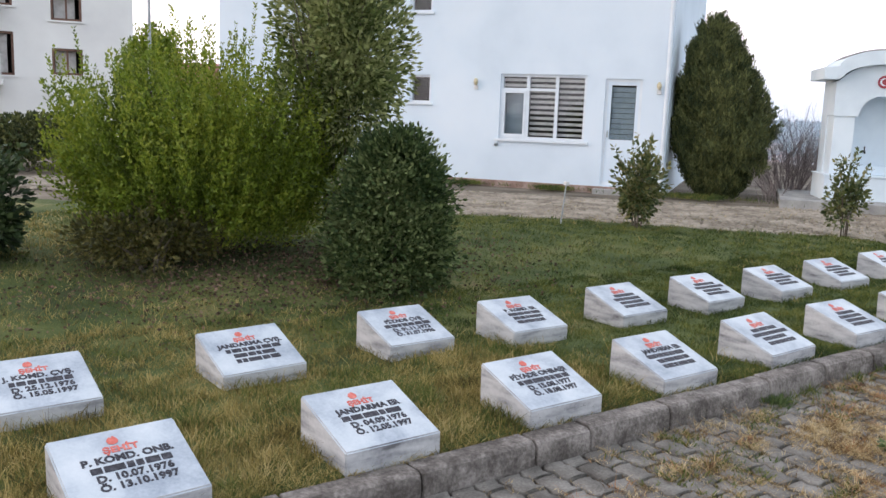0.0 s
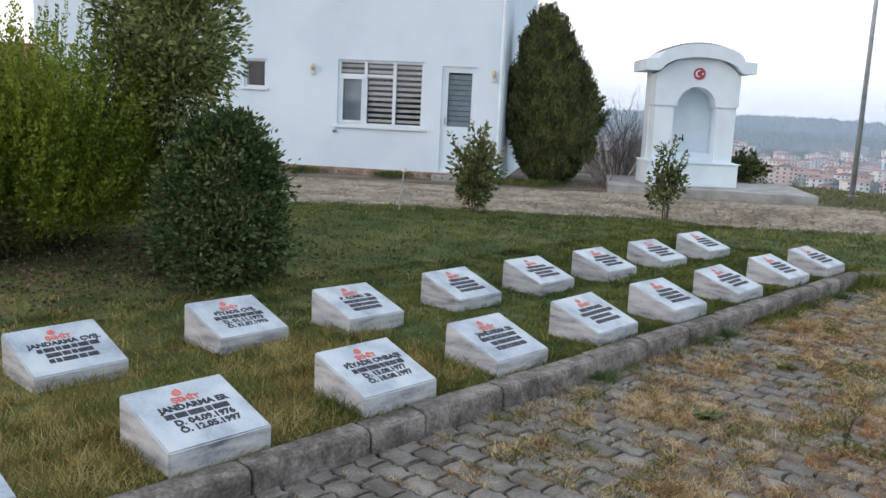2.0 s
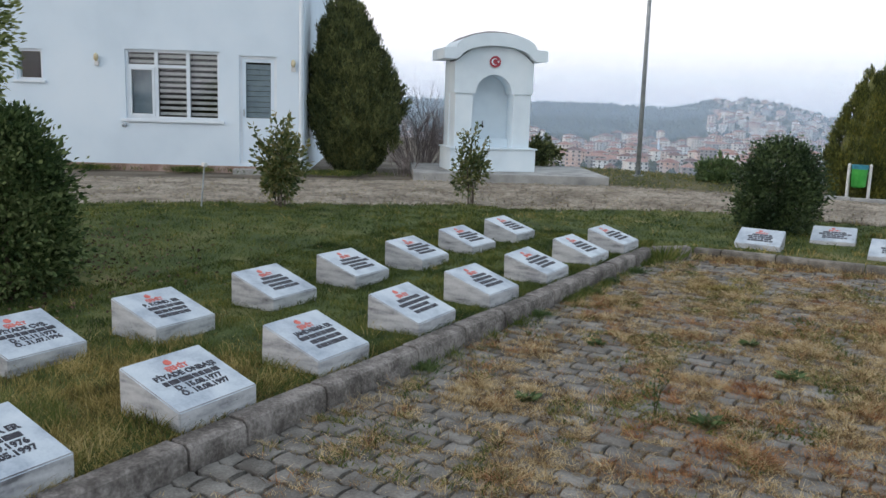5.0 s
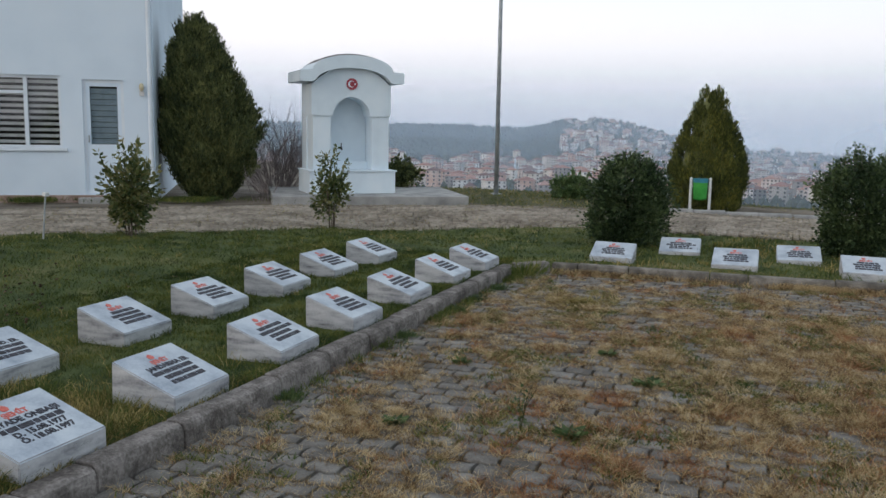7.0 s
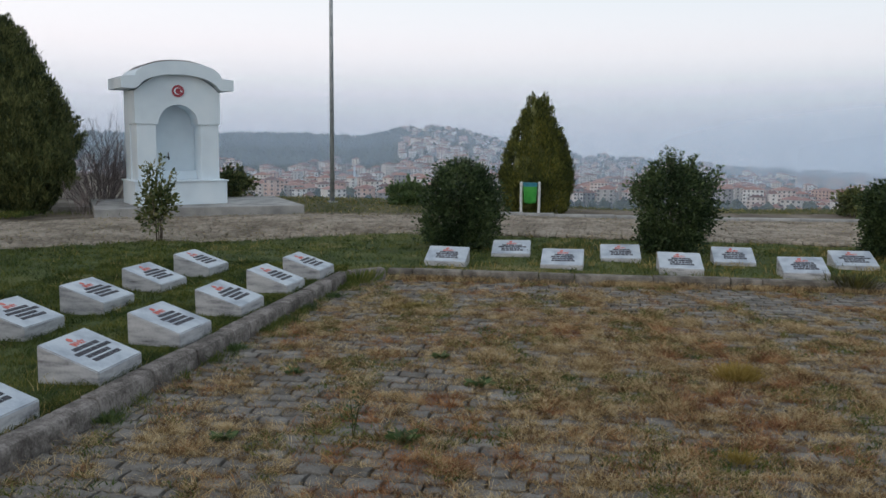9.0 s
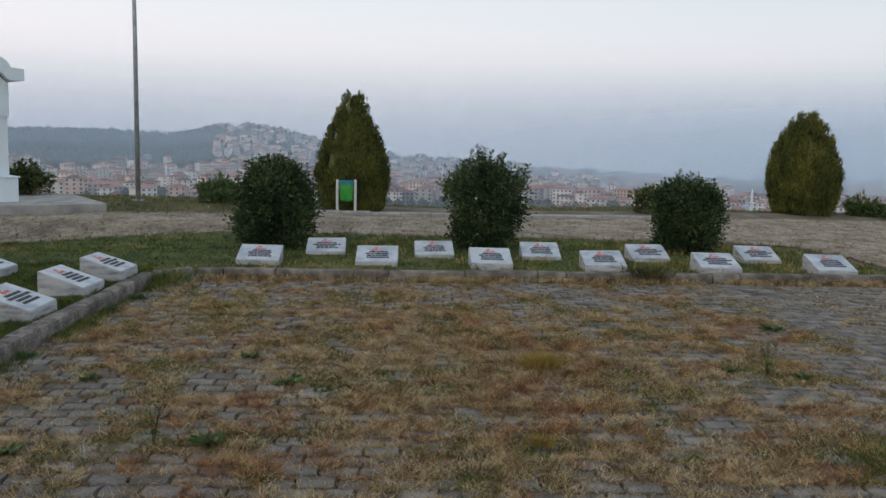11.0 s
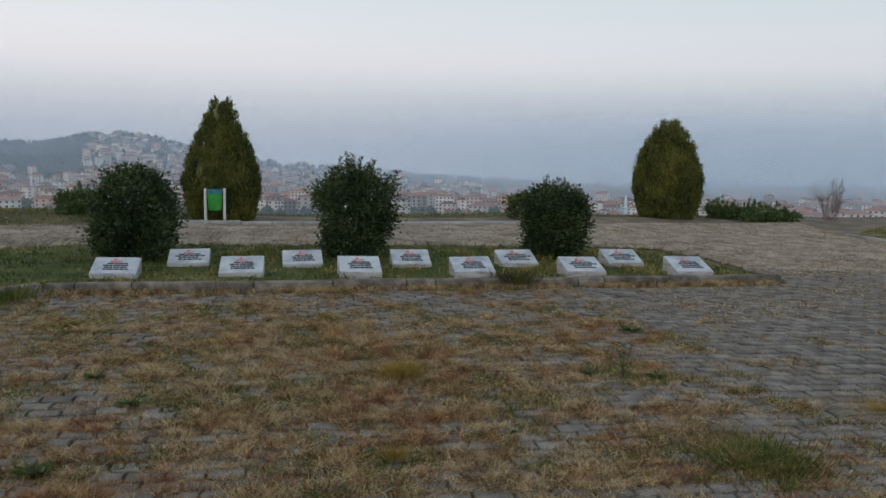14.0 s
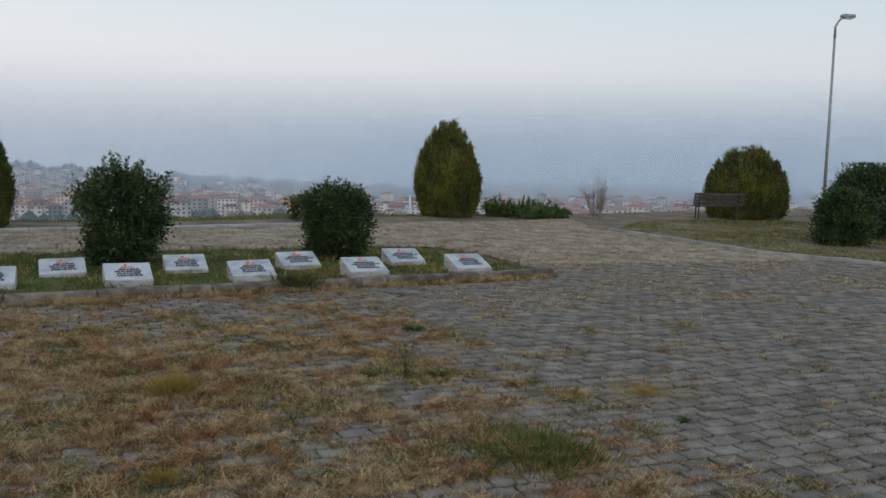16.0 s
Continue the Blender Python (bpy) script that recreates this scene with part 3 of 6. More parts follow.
def white_building():
    b = thing("white_building", B_ORIGIN, "two-storey white-rendered building with blinds in its window", "building")
    part("front_wall", wall_with_holes(-11.0, 0.0, 0.10, 6.1, 0.28, [WIN, SMALL, UPPER, DOOR]), M_WALL, b)
    part("plinth", box(-11.02, -0.025, -0.3, 0.02, 0.2, 0.10, 0.01), M_PLINTH, b, "worn reddish plinth")
    part("side_wall", box(-0.28, 0.28, -0.3, 0.0, 9.0, 6.1), M_WALL, b)
    part("side_wall", box(-11.0, 0.28, -0.3, -10.72, 9.0, 6.1), M_WALL, b)
    part("rear_wall", box(-11.0, 9.0, -0.3, 0.0, 9.28, 6.1), M_WALL, b)
    part("floor_slab", box(-10.72, 0.28, 0.0, -0.28, 9.0, 0.12), M_CONC, b)
    part("room_wall", box(-10.72, 2.6, 0.12, -0.28, 2.7, 6.1), M_ROOM, b, "dim inner wall")
    bm = bmesh.new()
    pts = [(-11.5, -0.5, 6.1), (0.5, -0.5, 6.1), (0.5, 9.7, 6.1), (-11.5, 9.7, 6.1)]
    lo = [bm.verts.new(p) for p in pts]
    mid = [bm.verts.new((x, y, 6.25)) for x, y, _ in pts]
    rd = [bm.verts.new(p) for p in ((-7.0, 4.6, 7.9), (-4.0, 4.6, 7.9))]
    bm.faces.new(lo[::-1])
    for k in range(4):
        bm.faces.new((lo[k], lo[(k + 1) % 4], mid[(k + 1) % 4], mid[k]))
    bm.faces.new((mid[0], mid[1], rd[1], rd[0]))
    bm.faces.new((mid[1], mid[2], rd[1]))
    bm.faces.new((mid[2], mid[3], rd[0], rd[1]))
    bm.faces.new((mid[3], mid[0], rd[0]))
    part("roof", bm, M_TILE, b, "red tiled hipped roof")
    # three-light window with striped blinds
    x0, x1, z0, z1 = WIN
    w = part("window", rim(x0, x1, z0, z1, 0.055, 0.05, 0.13), M_PVC, b, "white plastic window with striped roller blinds")
    c1, c2 = x0 + 0.62, x0 + 1.27
    for c in (c1, c2):
        part("mullion", box(c - 0.035, 0.052, z0 + 0.055, c + 0.035, 0.128, z1 - 0.055), M_PVC, w)
    part("transom", box(x0 + 0.055, 0.056, z1 - 0.36, c2 - 0.035, 0.124, z1 - 0.30), M_PVC, w)
    part("sash_frame", rim(x0 + 0.06, c1 - 0.037, z0 + 0.057, z1 - 0.362, 0.05, 0.035, 0.10), M_PVC, w)
    part("handle", box(x0 + 0.075, 0.0, z0 + 0.45, x0 + 0.10, 0.035, z0 + 0.58), M_PVC, w)
    part("sill", box(x0 - 0.09, -0.06, z0 - 0.06, x1 + 0.09, 0.05, z0, 0.008), M_PVC, b, "white stone sill")
    pane = part("pane", box(x0 + 0.05, 0.085, z0 + 0.05, x1 - 0.05, 0.09, z1 - 0.05), M_GLASS, w)
    pane.visible_shadow = False
    part("curtain", box(x0 + 0.08, 0.20, z0 + 0.05, c1 - 0.02, 0.215, z1 - 0.33), M_BLIND_D, w, "grey curtain behind the sash")
    slat = mesh_of("blind_slat", *_box_data(0.58, 0.012, 0.062), M_BLIND)
    for k in range(11):
        for cx in (c1 + 0.33, c2 + 0.30):
            part("blind_slat", slat, M_BLIND, w, m=pose(cx, 0.16, z0 + 0.12 + 0.118 * k))
    for k in range(2):
        part("blind_slat", slat, M_BLIND, w, m=pose(x0 + 0.33, 0.16, z1 - 0.12 - 0.118 * k))
    # small windows
    for (a, c, d, e), nm in ((SMALL, "small_window"), (UPPER, "small_window")):
        s = part(nm, rim(a, c, d, e, 0.05, 0.05, 0.13), M_PVC, b, "white plastic window")
        p = part("pane", box(a + 0.05, 0.085, d + 0.05, c - 0.05, 0.09, e - 0.05), M_GLASS, s)
        p.visible_shadow = False
        part("sill", box(a - 0.06, -0.05, d - 0.05, c + 0.06, 0.05, d, 0.006), M_PVC, s)
    # door
    a, c, d, e = DOOR
    dr = part("door", rim(a, c, d, e, 0.06, 0.04, 0.14), M_PVC, b, "white plastic door with a shuttered glass panel")
    part("leaf", wall_with_holes_at(a + 0.06, c - 0.06, d + 0.06, e - 0.06, 0.05, 0.11, [(a + 0.13, c - 0.13, d + 0.98, e - 0.13)]), M_WALL, dr)
    p = part("pane", box(a + 0.125, 0.07, d + 0.975, c - 0.125, 0.075, e - 0.125), M_GLASS, dr)
    p.visible_shadow = False
    sh = mesh_of("shutter_slat", *_box_data(c - a - 0.25, 0.02, 0.10), M_BLIND_D)
    for k in range(10):
        part("shutter_slat", sh, M_BLIND_D, dr, m=pose((a + c) / 2, 0.105, d + 1.04 + 0.111 * k, 14))
    part("handle", box(a + 0.085, 0.0, d + 1.02, a + 0.105, 0.05, d + 1.16, 0.004), M_POLE, dr)
    part("doorstep", box(a - 0.1, -0.30, -0.2, c + 0.12, -0.027, 0.06, 0.012), M_CONC, b, "grey doorstep")
    # wall lamps, vent, downpipe
    for lx in (-4.24, -0.22):
        lamp = part("wall_lamp", box(lx - 0.045, -0.05, 2.10, lx + 0.045, 0.0, 2.20, 0.01), M_WHITE_METAL, b, "small wall lamp with amber glass")
        bm = bmesh.new()
        bmesh.ops.create_uvsphere(bm, u_segments=10, v_segments=8, radius=0.055, matrix=Matrix.Translation((lx, -0.07, 2.27)) @ Matrix.Diagonal((0.9, 0.9, 1.5, 1)))
        part("glass", bm, M_AMBER, lamp, smooth=True)
    part("vent_pipe", tube([(-3.72, 0.02, 0.90), (-3.72, -0.06, 0.90), (-3.72, -0.075, 0.88)], [0.04, 0.04, 0.035], 10), M_POLE, b, "grey vent stub")
    part("downpipe", tube([(-0.06, -0.06, 0.02), (-0.06, -0.06, 6.1)], [0.045, 0.045], 10), M_PVC, b, "white downpipe")
    for z in (0.8, 2.6, 4.4):
        part("pipe_clip", tube([(-0.06, -0.06, z), (-0.06, -0.06, z + 0.03)], [0.053, 0.053], 10), M_PVC, b)


def _box_data(w, d, h):
    x, y, z = w / 2, d / 2, h / 2
    return [(sx * x, sy * y, sz * z) for sx in (-1, 1) for sy in (-1, 1) for sz in (-1, 1)], [(0, 1, 3, 2), (4, 6, 7, 5), (0, 4, 5, 1), (2, 3, 7, 6), (0, 2, 6, 4), (1, 5, 7, 3)]


white_building()


def far_house():
    """The apartment house beyond the shrubs."""
    m = Matrix.Translation((11.4, 37.6, 0.2)) @ Matrix.Rotation(radians(-12), 4, "Z")
    h = thing("apartment_house", m, "white apartment house with brown window frames and balcony", "building")
    holes = [(x, x + 1.15, z, z + 1.05) for z in (2.50, 4.65, 7.0) for x in (-3.12, -9.6)]
    balc = [(-5.75, -4.5, z, z + 1.7) for z in (2.4, 5.1)]
    part("front_wall", wall_with_holes(-13, 0, -0.3, 9.0, 0.3, holes + balc), M_WALL_FAR, h)
    part("side_wall", box(-0.3, 0.3, -0.3, 0, 10, 9.0), M_WALL_FAR, h)
    part("side_wall", box(-13, 0.3, -0.3, -12.7, 10, 9.0), M_WALL_FAR, h)
    part("rear_wall", box(-13, 10, -0.3, 0, 10.3, 9.0), M_WALL_FAR, h)
    part("inner_wall", box(-12.7, 1.5, -0.3, -0.3, 1.6, 9.0), M_ROOM, h, "dim rooms inside")
    part("roof", box(-13.9, -0.9, 9.0, 0.9, 11.2, 9.3, 0.03), M_TILE, h, "roof with wide eaves")
    for a, c, d, e in holes + balc:
        w = part("window", rim(a, c, d, e, 0.09, 0.06, 0.16), M_BROWN, h, "brown-framed window with pale curtain")
        part("mullion", box((a + c) / 2 - 0.04, 0.062, d + 0.09, (a + c) / 2 + 0.04, 0.158, e - 0.09), M_BROWN, w)
        part("curtain", box(a + 0.12, 0.35, d + 0.1, c - 0.25, 0.37, e - 0.1), M_BLIND, w)
        part("sill", box(a - 0.12, -0.08, d - 0.07, c + 0.12, 0.06, d), M_WALL_FAR, w)
    for z in (2.2, 5.1):
        bl = part("balcony", box(-8.0, -1.2, z - 0.2, -4.9, 0.0, z), M_WALL_FAR, h, "balcony with white railing")
        for k in range(13):
            part("baluster", tube([(-7.95 + 0.25 * k, -1.15, z), (-7.95 + 0.25 * k, -1.15, z + 0.9)], [0.018, 0.018], 6), M_WHITE_METAL, bl)
        part("handrail", box(-8.0, -1.2, z + 0.9, -4.9, -1.1, z + 0.96), M_WHITE_METAL, bl)
    cl = bmesh.new()
    box(-7.6, -1.24, 2.3, -5.2, -1.215, 3.12, bm=cl)
    part("hanging_cloth", cl, M_CLOTH, h, "pale blue cloth hung over the rail")


far_house()


def low_house():
    h = thing("low_house", Matrix.Translation((16.8, 42, 0.1)) @ Matrix.Rotation(radians(-30), 4, "Z"), "low house with a red tiled roof", "building")
    part("wall", box(-5, -3, -0.3, 5, 3, 2.1), M_WALL_FAR, h)
    bm = bmesh.new()
    v = [bm.verts.new(p) for p in ((-5.5, -3.5, 2.05), (5.5, -3.5, 2.05), (5.5, 3.5, 2.05), (-5.5, 3.5, 2.05), (-3, 0, 3.6), (3, 0, 3.6))]
    for f in ((0, 3, 2, 1), (0, 1, 5, 4), (1, 2, 5), (2, 3, 4, 5), (3, 0, 4)):
        bm.faces.new([v[i] for i in f])
    part("roof", bm, M_TILE, h)
    part("door", box(-0.5, -3.05, -0.2, 0.5, -3.0, 2.0), M_BROWN, h)


low_house()

# ---- memorial fountain ----
F_ORIGIN = Matrix.Translation((17.48, 7.94, 0.36)) @ Matrix.Rotation(radians(-48), 4, "Z")  # x along its front, its right front corner at 0


def arc(cx, cz, r, a0, a1, n):
    return [(cx + r * math.cos(radians(a0 + (a1 - a0) * k / n)), cz + r * math.sin(radians(a0 + (a1 - a0) * k / n))) for k in range(n + 1)]


def fountain():
    f = thing("memorial_fountain", F_ORIGIN, "white memorial water fountain with an arched niche and curved roof", "fountain")
    cx, W = -0.95, 0.86
    part("basin", box(cx - 0.93, -0.10, 0.0, 0.0, 1.05, 0.47, 0.012), M_FOUNT, f, "white basin block")
    part("basin_rim", box(cx - 0.96, -0.13, 0.47, 0.03, 1.05, 0.50, 0.008), M_FOUNT, f)
    part("back_wall", box(cx - W, 0.55, 0.50, cx + W, 1.02, 2.62), M_FOUNT, f)
    part("pier", box(cx - W + 0.03, 0.03, 0.50, cx - 0.45, 0.55, 1.645, 0.006), M_FOUNT, f)
    part("pier", box(cx + 0.45, 0.03, 0.50, cx + W - 0.03, 0.55, 1.645, 0.006), M_FOUNT, f)
    part("niche_step", box(cx - 0.45, 0.38, 0.50, cx + 0.45, 0.55, 0.68, 0.006), M_FOUNT, f)
    # head of the niche: a panel with the arch cut out, closed above by a shallow curve
    arch = arc(cx, 1.64, 0.40, 180, 0, 18)
    crown = arc(cx, 1.55, 1.12, 42, 138, 18)
    outer = [(cx + W, 1.645), (cx + W, 2.30)] + [(x, max(z, 2.30)) for x, z in crown if abs(x - cx) < W] + [(cx - W, 2.30), (cx - W, 1.645)]
    part("arched_panel", prism(outer + arch, 0.55), M_FOUNT, f, "white panel with a round arch")
    # curved roof hood with flat ends
    top = [(cx + 1.11, 2.34), (cx + 1.11, 2.56), (cx + 0.86, 2.58)] + [(cx + 0.86 * math.cos(a), 2.58 + 0.32 * math.sin(a)) for a in (math.pi * k / 20 for k in range(1, 20))] + [(cx - 0.86, 2.58), (cx - 1.13, 2.56), (cx - 1.13, 2.34)]
    low = [(cx - 0.86, 2.335)] + [(cx - 0.80 * math.cos(a), 2.335 + 0.30 * math.sin(a)) for a in (math.pi * k / 20 for k in range(1, 20))] + [(cx + 0.86, 2.335)]
    hood = prism(top + low, 1.32)
    bmesh.ops.translate(hood, verts=hood.verts, vec=(0, -0.16, 0))
    part("roof_hood", hood, M_FOUNT, f, "white curved roof hood")
    sheet = [(cx + 0.80 * math.cos(a), 2.60 + 0.32 * math.sin(a)) for a in (math.pi * k / 16 for k in range(17))]
    bm = prism(sheet + [(x, z - 0.05) for x, z in sheet[::-1]], 1.0)
    bmesh.ops.translate(bm, verts=bm.verts, vec=(0, 0.02, 0.02))
    part("roof_sheet", bm, M_FOUNT_ROOF, f, "dark grey roof sheet")
    # round red emblem with crescent and star
    bm = bmesh.new()
    bmesh.ops.create_cone(bm, cap_ends=True, segments=32, radius1=0.12, radius2=0.12, depth=0.03, matrix=Matrix.Translation((cx, -0.012, 2.31)) @ Matrix.Rotation(radians(90), 4, "X"))
    em = part("emblem", bm, M_EMBLEM, f, "round red emblem with white crescent and star")
    cres = arc(cx - 0.015, 2.31, 0.072, 40, 320, 20) + arc(cx + 0.004, 2.31, 0.058, 312, 48, 18)
    bm = prism(cres, 0.004)
    bmesh.ops.translate(bm, verts=bm.verts, vec=(0, -0.032, 0))
    part("crescent", bm, M_FOUNT, em)
    star = [(cx + 0.062 + r * math.cos(a), 2.31 + r * math.sin(a)) for r, a in ((0.032 if k % 2 == 0 else 0.013, math.pi + math.pi * k / 5) for k in range(10))]
    bm = prism(star, 0.004)
    bmesh.ops.translate(bm, verts=bm.verts, vec=(0, -0.032, 0))
    part("star", bm, M_FOUNT, em)
    tap = part("tap", tube([(cx - 0.12, 0.56, 0.96), (cx - 0.12, 0.42, 0.96), (cx - 0.12, 0.39, 0.92)], [0.02, 0.02, 0.016], 8), M_IRON, f, "dark metal tap")
    part("tap_lever", box(cx - 0.13, 0.43, 0.97, cx - 0.11, 0.45, 1.06), M_IRON, tap)


fountain()
P_ORIGIN = Matrix.Translation((17.3, 6.65, 0.0)) @ Matrix.Rotation(radians(-56), 4, "Z")
plat = tagged(part("fountain_platform", box(-3.6, 0.0, -0.2, 0.5, 2.9, 0.357, 0.02), M_CONC, m=P_ORIGIN), "grey concrete platform under the fountain", "platform", kind="structure")


# ---- memorial stones ----
SW, SD, SB, SF = 0.55, 0.45, 0.27, 0.115  # width, depth, height behind, height in front
SLOPE = math.atan2(SB - SF, SD)


BAR_MESH = {}


def stone(lines):
    """A marble block with a sloping top; origin at the middle of its foot, the front towards -y."""
    s = new("memorial_stone")
    tagged(s, "white marble memorial stone with sloping top and painted inscription", "gravestone", "memorial stones")
    bm = prism([(-SD / 2, -0.06), (SD / 2, -0.06), (SD / 2, SB), (-SD / 2, SF)], SW)
    bmesh.ops.transform(bm, matrix=Matrix.Translation((SW / 2, 0, 0)) @ Matrix.Rotation(radians(90), 4, "Z"), verts=bm.verts)
    bmesh.ops.bevel(bm, geom=bm.edges[:], offset=0.007, segments=2, affect="EDGES")
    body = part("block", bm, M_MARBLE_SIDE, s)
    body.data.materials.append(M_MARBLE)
    # all but the sloping top take the stained tone with shade painted in
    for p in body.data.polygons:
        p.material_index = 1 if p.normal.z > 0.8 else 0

    def on(u, v):
        """A pose on the sloping face: u across, v metres up the slope from its middle."""
        return pose(0, 0, (SB + SF) / 2 + 0.0015, math.degrees(SLOPE)) @ pose(u, v, 0)

    flame = [(-0.024, 0.0), (-0.019, -0.017), (0.0, -0.024), (0.019, -0.017), (0.026, 0.0), (0.019, 0.017), (0.006, 0.032), (0.002, 0.02), (-0.008, 0.025), (-0.019, 0.014)]
    part("emblem", prism(flame, 0.002, "z"), M_RED_PAINT, s, "red painted flame emblem", m=on(-0.02, 0.158))
    words("ŞEHİT", 0.052, M_RED_PAINT, s, on(0, 0.102), "red_word", 0.0018)
    v = 0.048
    for text, width in lines:
        if text:
            words(text, 0.056, M_INK, s, on(0.015, v), "lettering", 0.0022)
        else:
            x = -width / 2
            while x < width / 2 - 0.03:
                w = min(random.choice((0.03, 0.045, 0.06, 0.085)), width / 2 - x)
                bar = BAR_MESH.setdefault(round(w, 3), None) or mesh_of("inscription_bar", *_box_data(w, 0.036, 0.003), M_INK)
                BAR_MESH[round(w, 3)] = bar
                part("inscription_bar", bar, M_INK, s, m=on(0.015 + x + w / 2, v))
                x += w + 0.009
        v -= 0.055
    return s


plain = [("", 0.30), ("", 0.40), ("", 0.30), ("", 0.31)]
short = [("", 0.24), ("", 0.33), ("", 0.29), ("", 0.30)]
s_plain, s_short = stone(plain), stone(short)
KNOWN = {
    ("F", 0): ("P. KOMD. ONB.", "D. 10.07.1976", "Ö. 13.10.1997"), ("F", 1): ("JANDARMA ER", "D. 04.09.1976", "Ö. 12.05.1997"),
    ("F", 2): ("PİYADE ONBAŞI", "D. 15.08.1977", "Ö. 18.08.1997"), ("F", 3): ("JANDARMA ER", "", ""), ("B", 0): ("J. KOMD. ÇVŞ.", "D. 25.12.1976", "Ö. 15.05.1997"),
    ("B", 1): ("JANDARMA ÇVŞ.", "", ""), ("B", 2): ("PİYADE ÇVŞ.", "D. 01.11.1973", "Ö. 31.07.1996"), ("B", 3): ("P. KOMD. ER", "", ""),
}
used = {s_plain: False, s_short: False}


def set_stone(x, y, turn, key, foot_z=0.118):
    """Sets a stone with the left end of its back edge at x, y."""
    foot = pose(x, y, 0, 0, 0, turn) @ pose(SW / 2, -SD / 2, 0)
    px, py = foot.translation.x, foot.translation.y
    tilt = random.uniform(-1.2, 1.2)
    m = pose(px, py, float(level(px, py)) + foot_z, tilt, random.uniform(-1, 1), turn + random.uniform(-1.5, 1.5))
    if key in KNOWN:
        s = stone([(KNOWN[key][0], 0), ("", random.uniform(0.32, 0.40)), (KNOWN[key][1], 0.30), (KNOWN[key][2], 0.31)])
        s.matrix_basis = m
        return s
    src = s_plain if random.random() < 0.6 else s_short
    if not used[src]:
        used[src] = True
        src.matrix_basis = m
        return src
    return copy_thing(src, m)


for k, x in enumerate((0.70, 1.89, 3.05, 4.13, 5.28, 6.40, 7.55, 8.70, 9.75)):
    set_stone(x, 3.68, 0, ("F", k))
for k, (x, y) in enumerate(((0.62, 5.02), (1.87, 5.08), (3.07, 5.13), (4.06, 5.0), (5.23, 5.0), (6.32, 5.0), (7.40, 4.97), (8.47, 4.97), (9.63, 5.0))):
    set_stone(x, y, 0, ("B", k))
for k, (x, y) in enumerate(((11.80, 2.35), (11.90, 0.82), (11.93, -0.68), (11.90, -2.18), (11.90, -3.69), (11.92, -5.23))):
    set_stone(x, y, -88.5, ("R", k), 0.05)
for k, (x, y) in enumerate(((12.93, 1.61), (12.82, 0.06), (12.86, -1.46), (12.90, -3.02), (12.96, -4.64))):
    set_stone(x, y, -88.5, ("S", k), 0.03)


# ---- plants ----
def leaf_mesh(name, pos, direction, size, width, material, fold=0.25):
    """Folded pointed leaves: one for each place, pointing along the direction."""
    n = len(pos)
    d = direction / np.linalg.norm(direction, axis=1, keepdims=True)
    a = rng.normal(size=(n, 3))
    side = np.cross(d, a)
    side /= np.linalg.norm(side, axis=1, keepdims=True) + 1e-9
    up = np.cross(side, d)
    L = np.asarray(size).reshape(-1, 1) * rng.uniform(0.7, 1.25, (n, 1))
    w = L * width
    base, tip = pos, pos + d * L
    mid = pos + d * L * 0.45
    l, r = mid + side * w + up * w * fold, mid - side * w + up * w * fold
    V = np.stack([base, r, tip, l], 1).reshape(-1, 3)
    k = np.arange(n) * 4
    T = np.concatenate([np.stack([k, k + 1, k + 2], -1), np.stack([k, k + 2, k + 3], -1)])
    return indexed_mesh(name, V, T, material)


def in_ball(n, shell=0.5):
    """Points in the unit ball, thicker towards its skin."""
    d = rng.normal(size=(n, 3))
    d /= np.linalg.norm(d, axis=1, keepdims=True)
    return d * (rng.uniform(shell ** 3, 1, (n, 1)) ** (1 / 3)), d


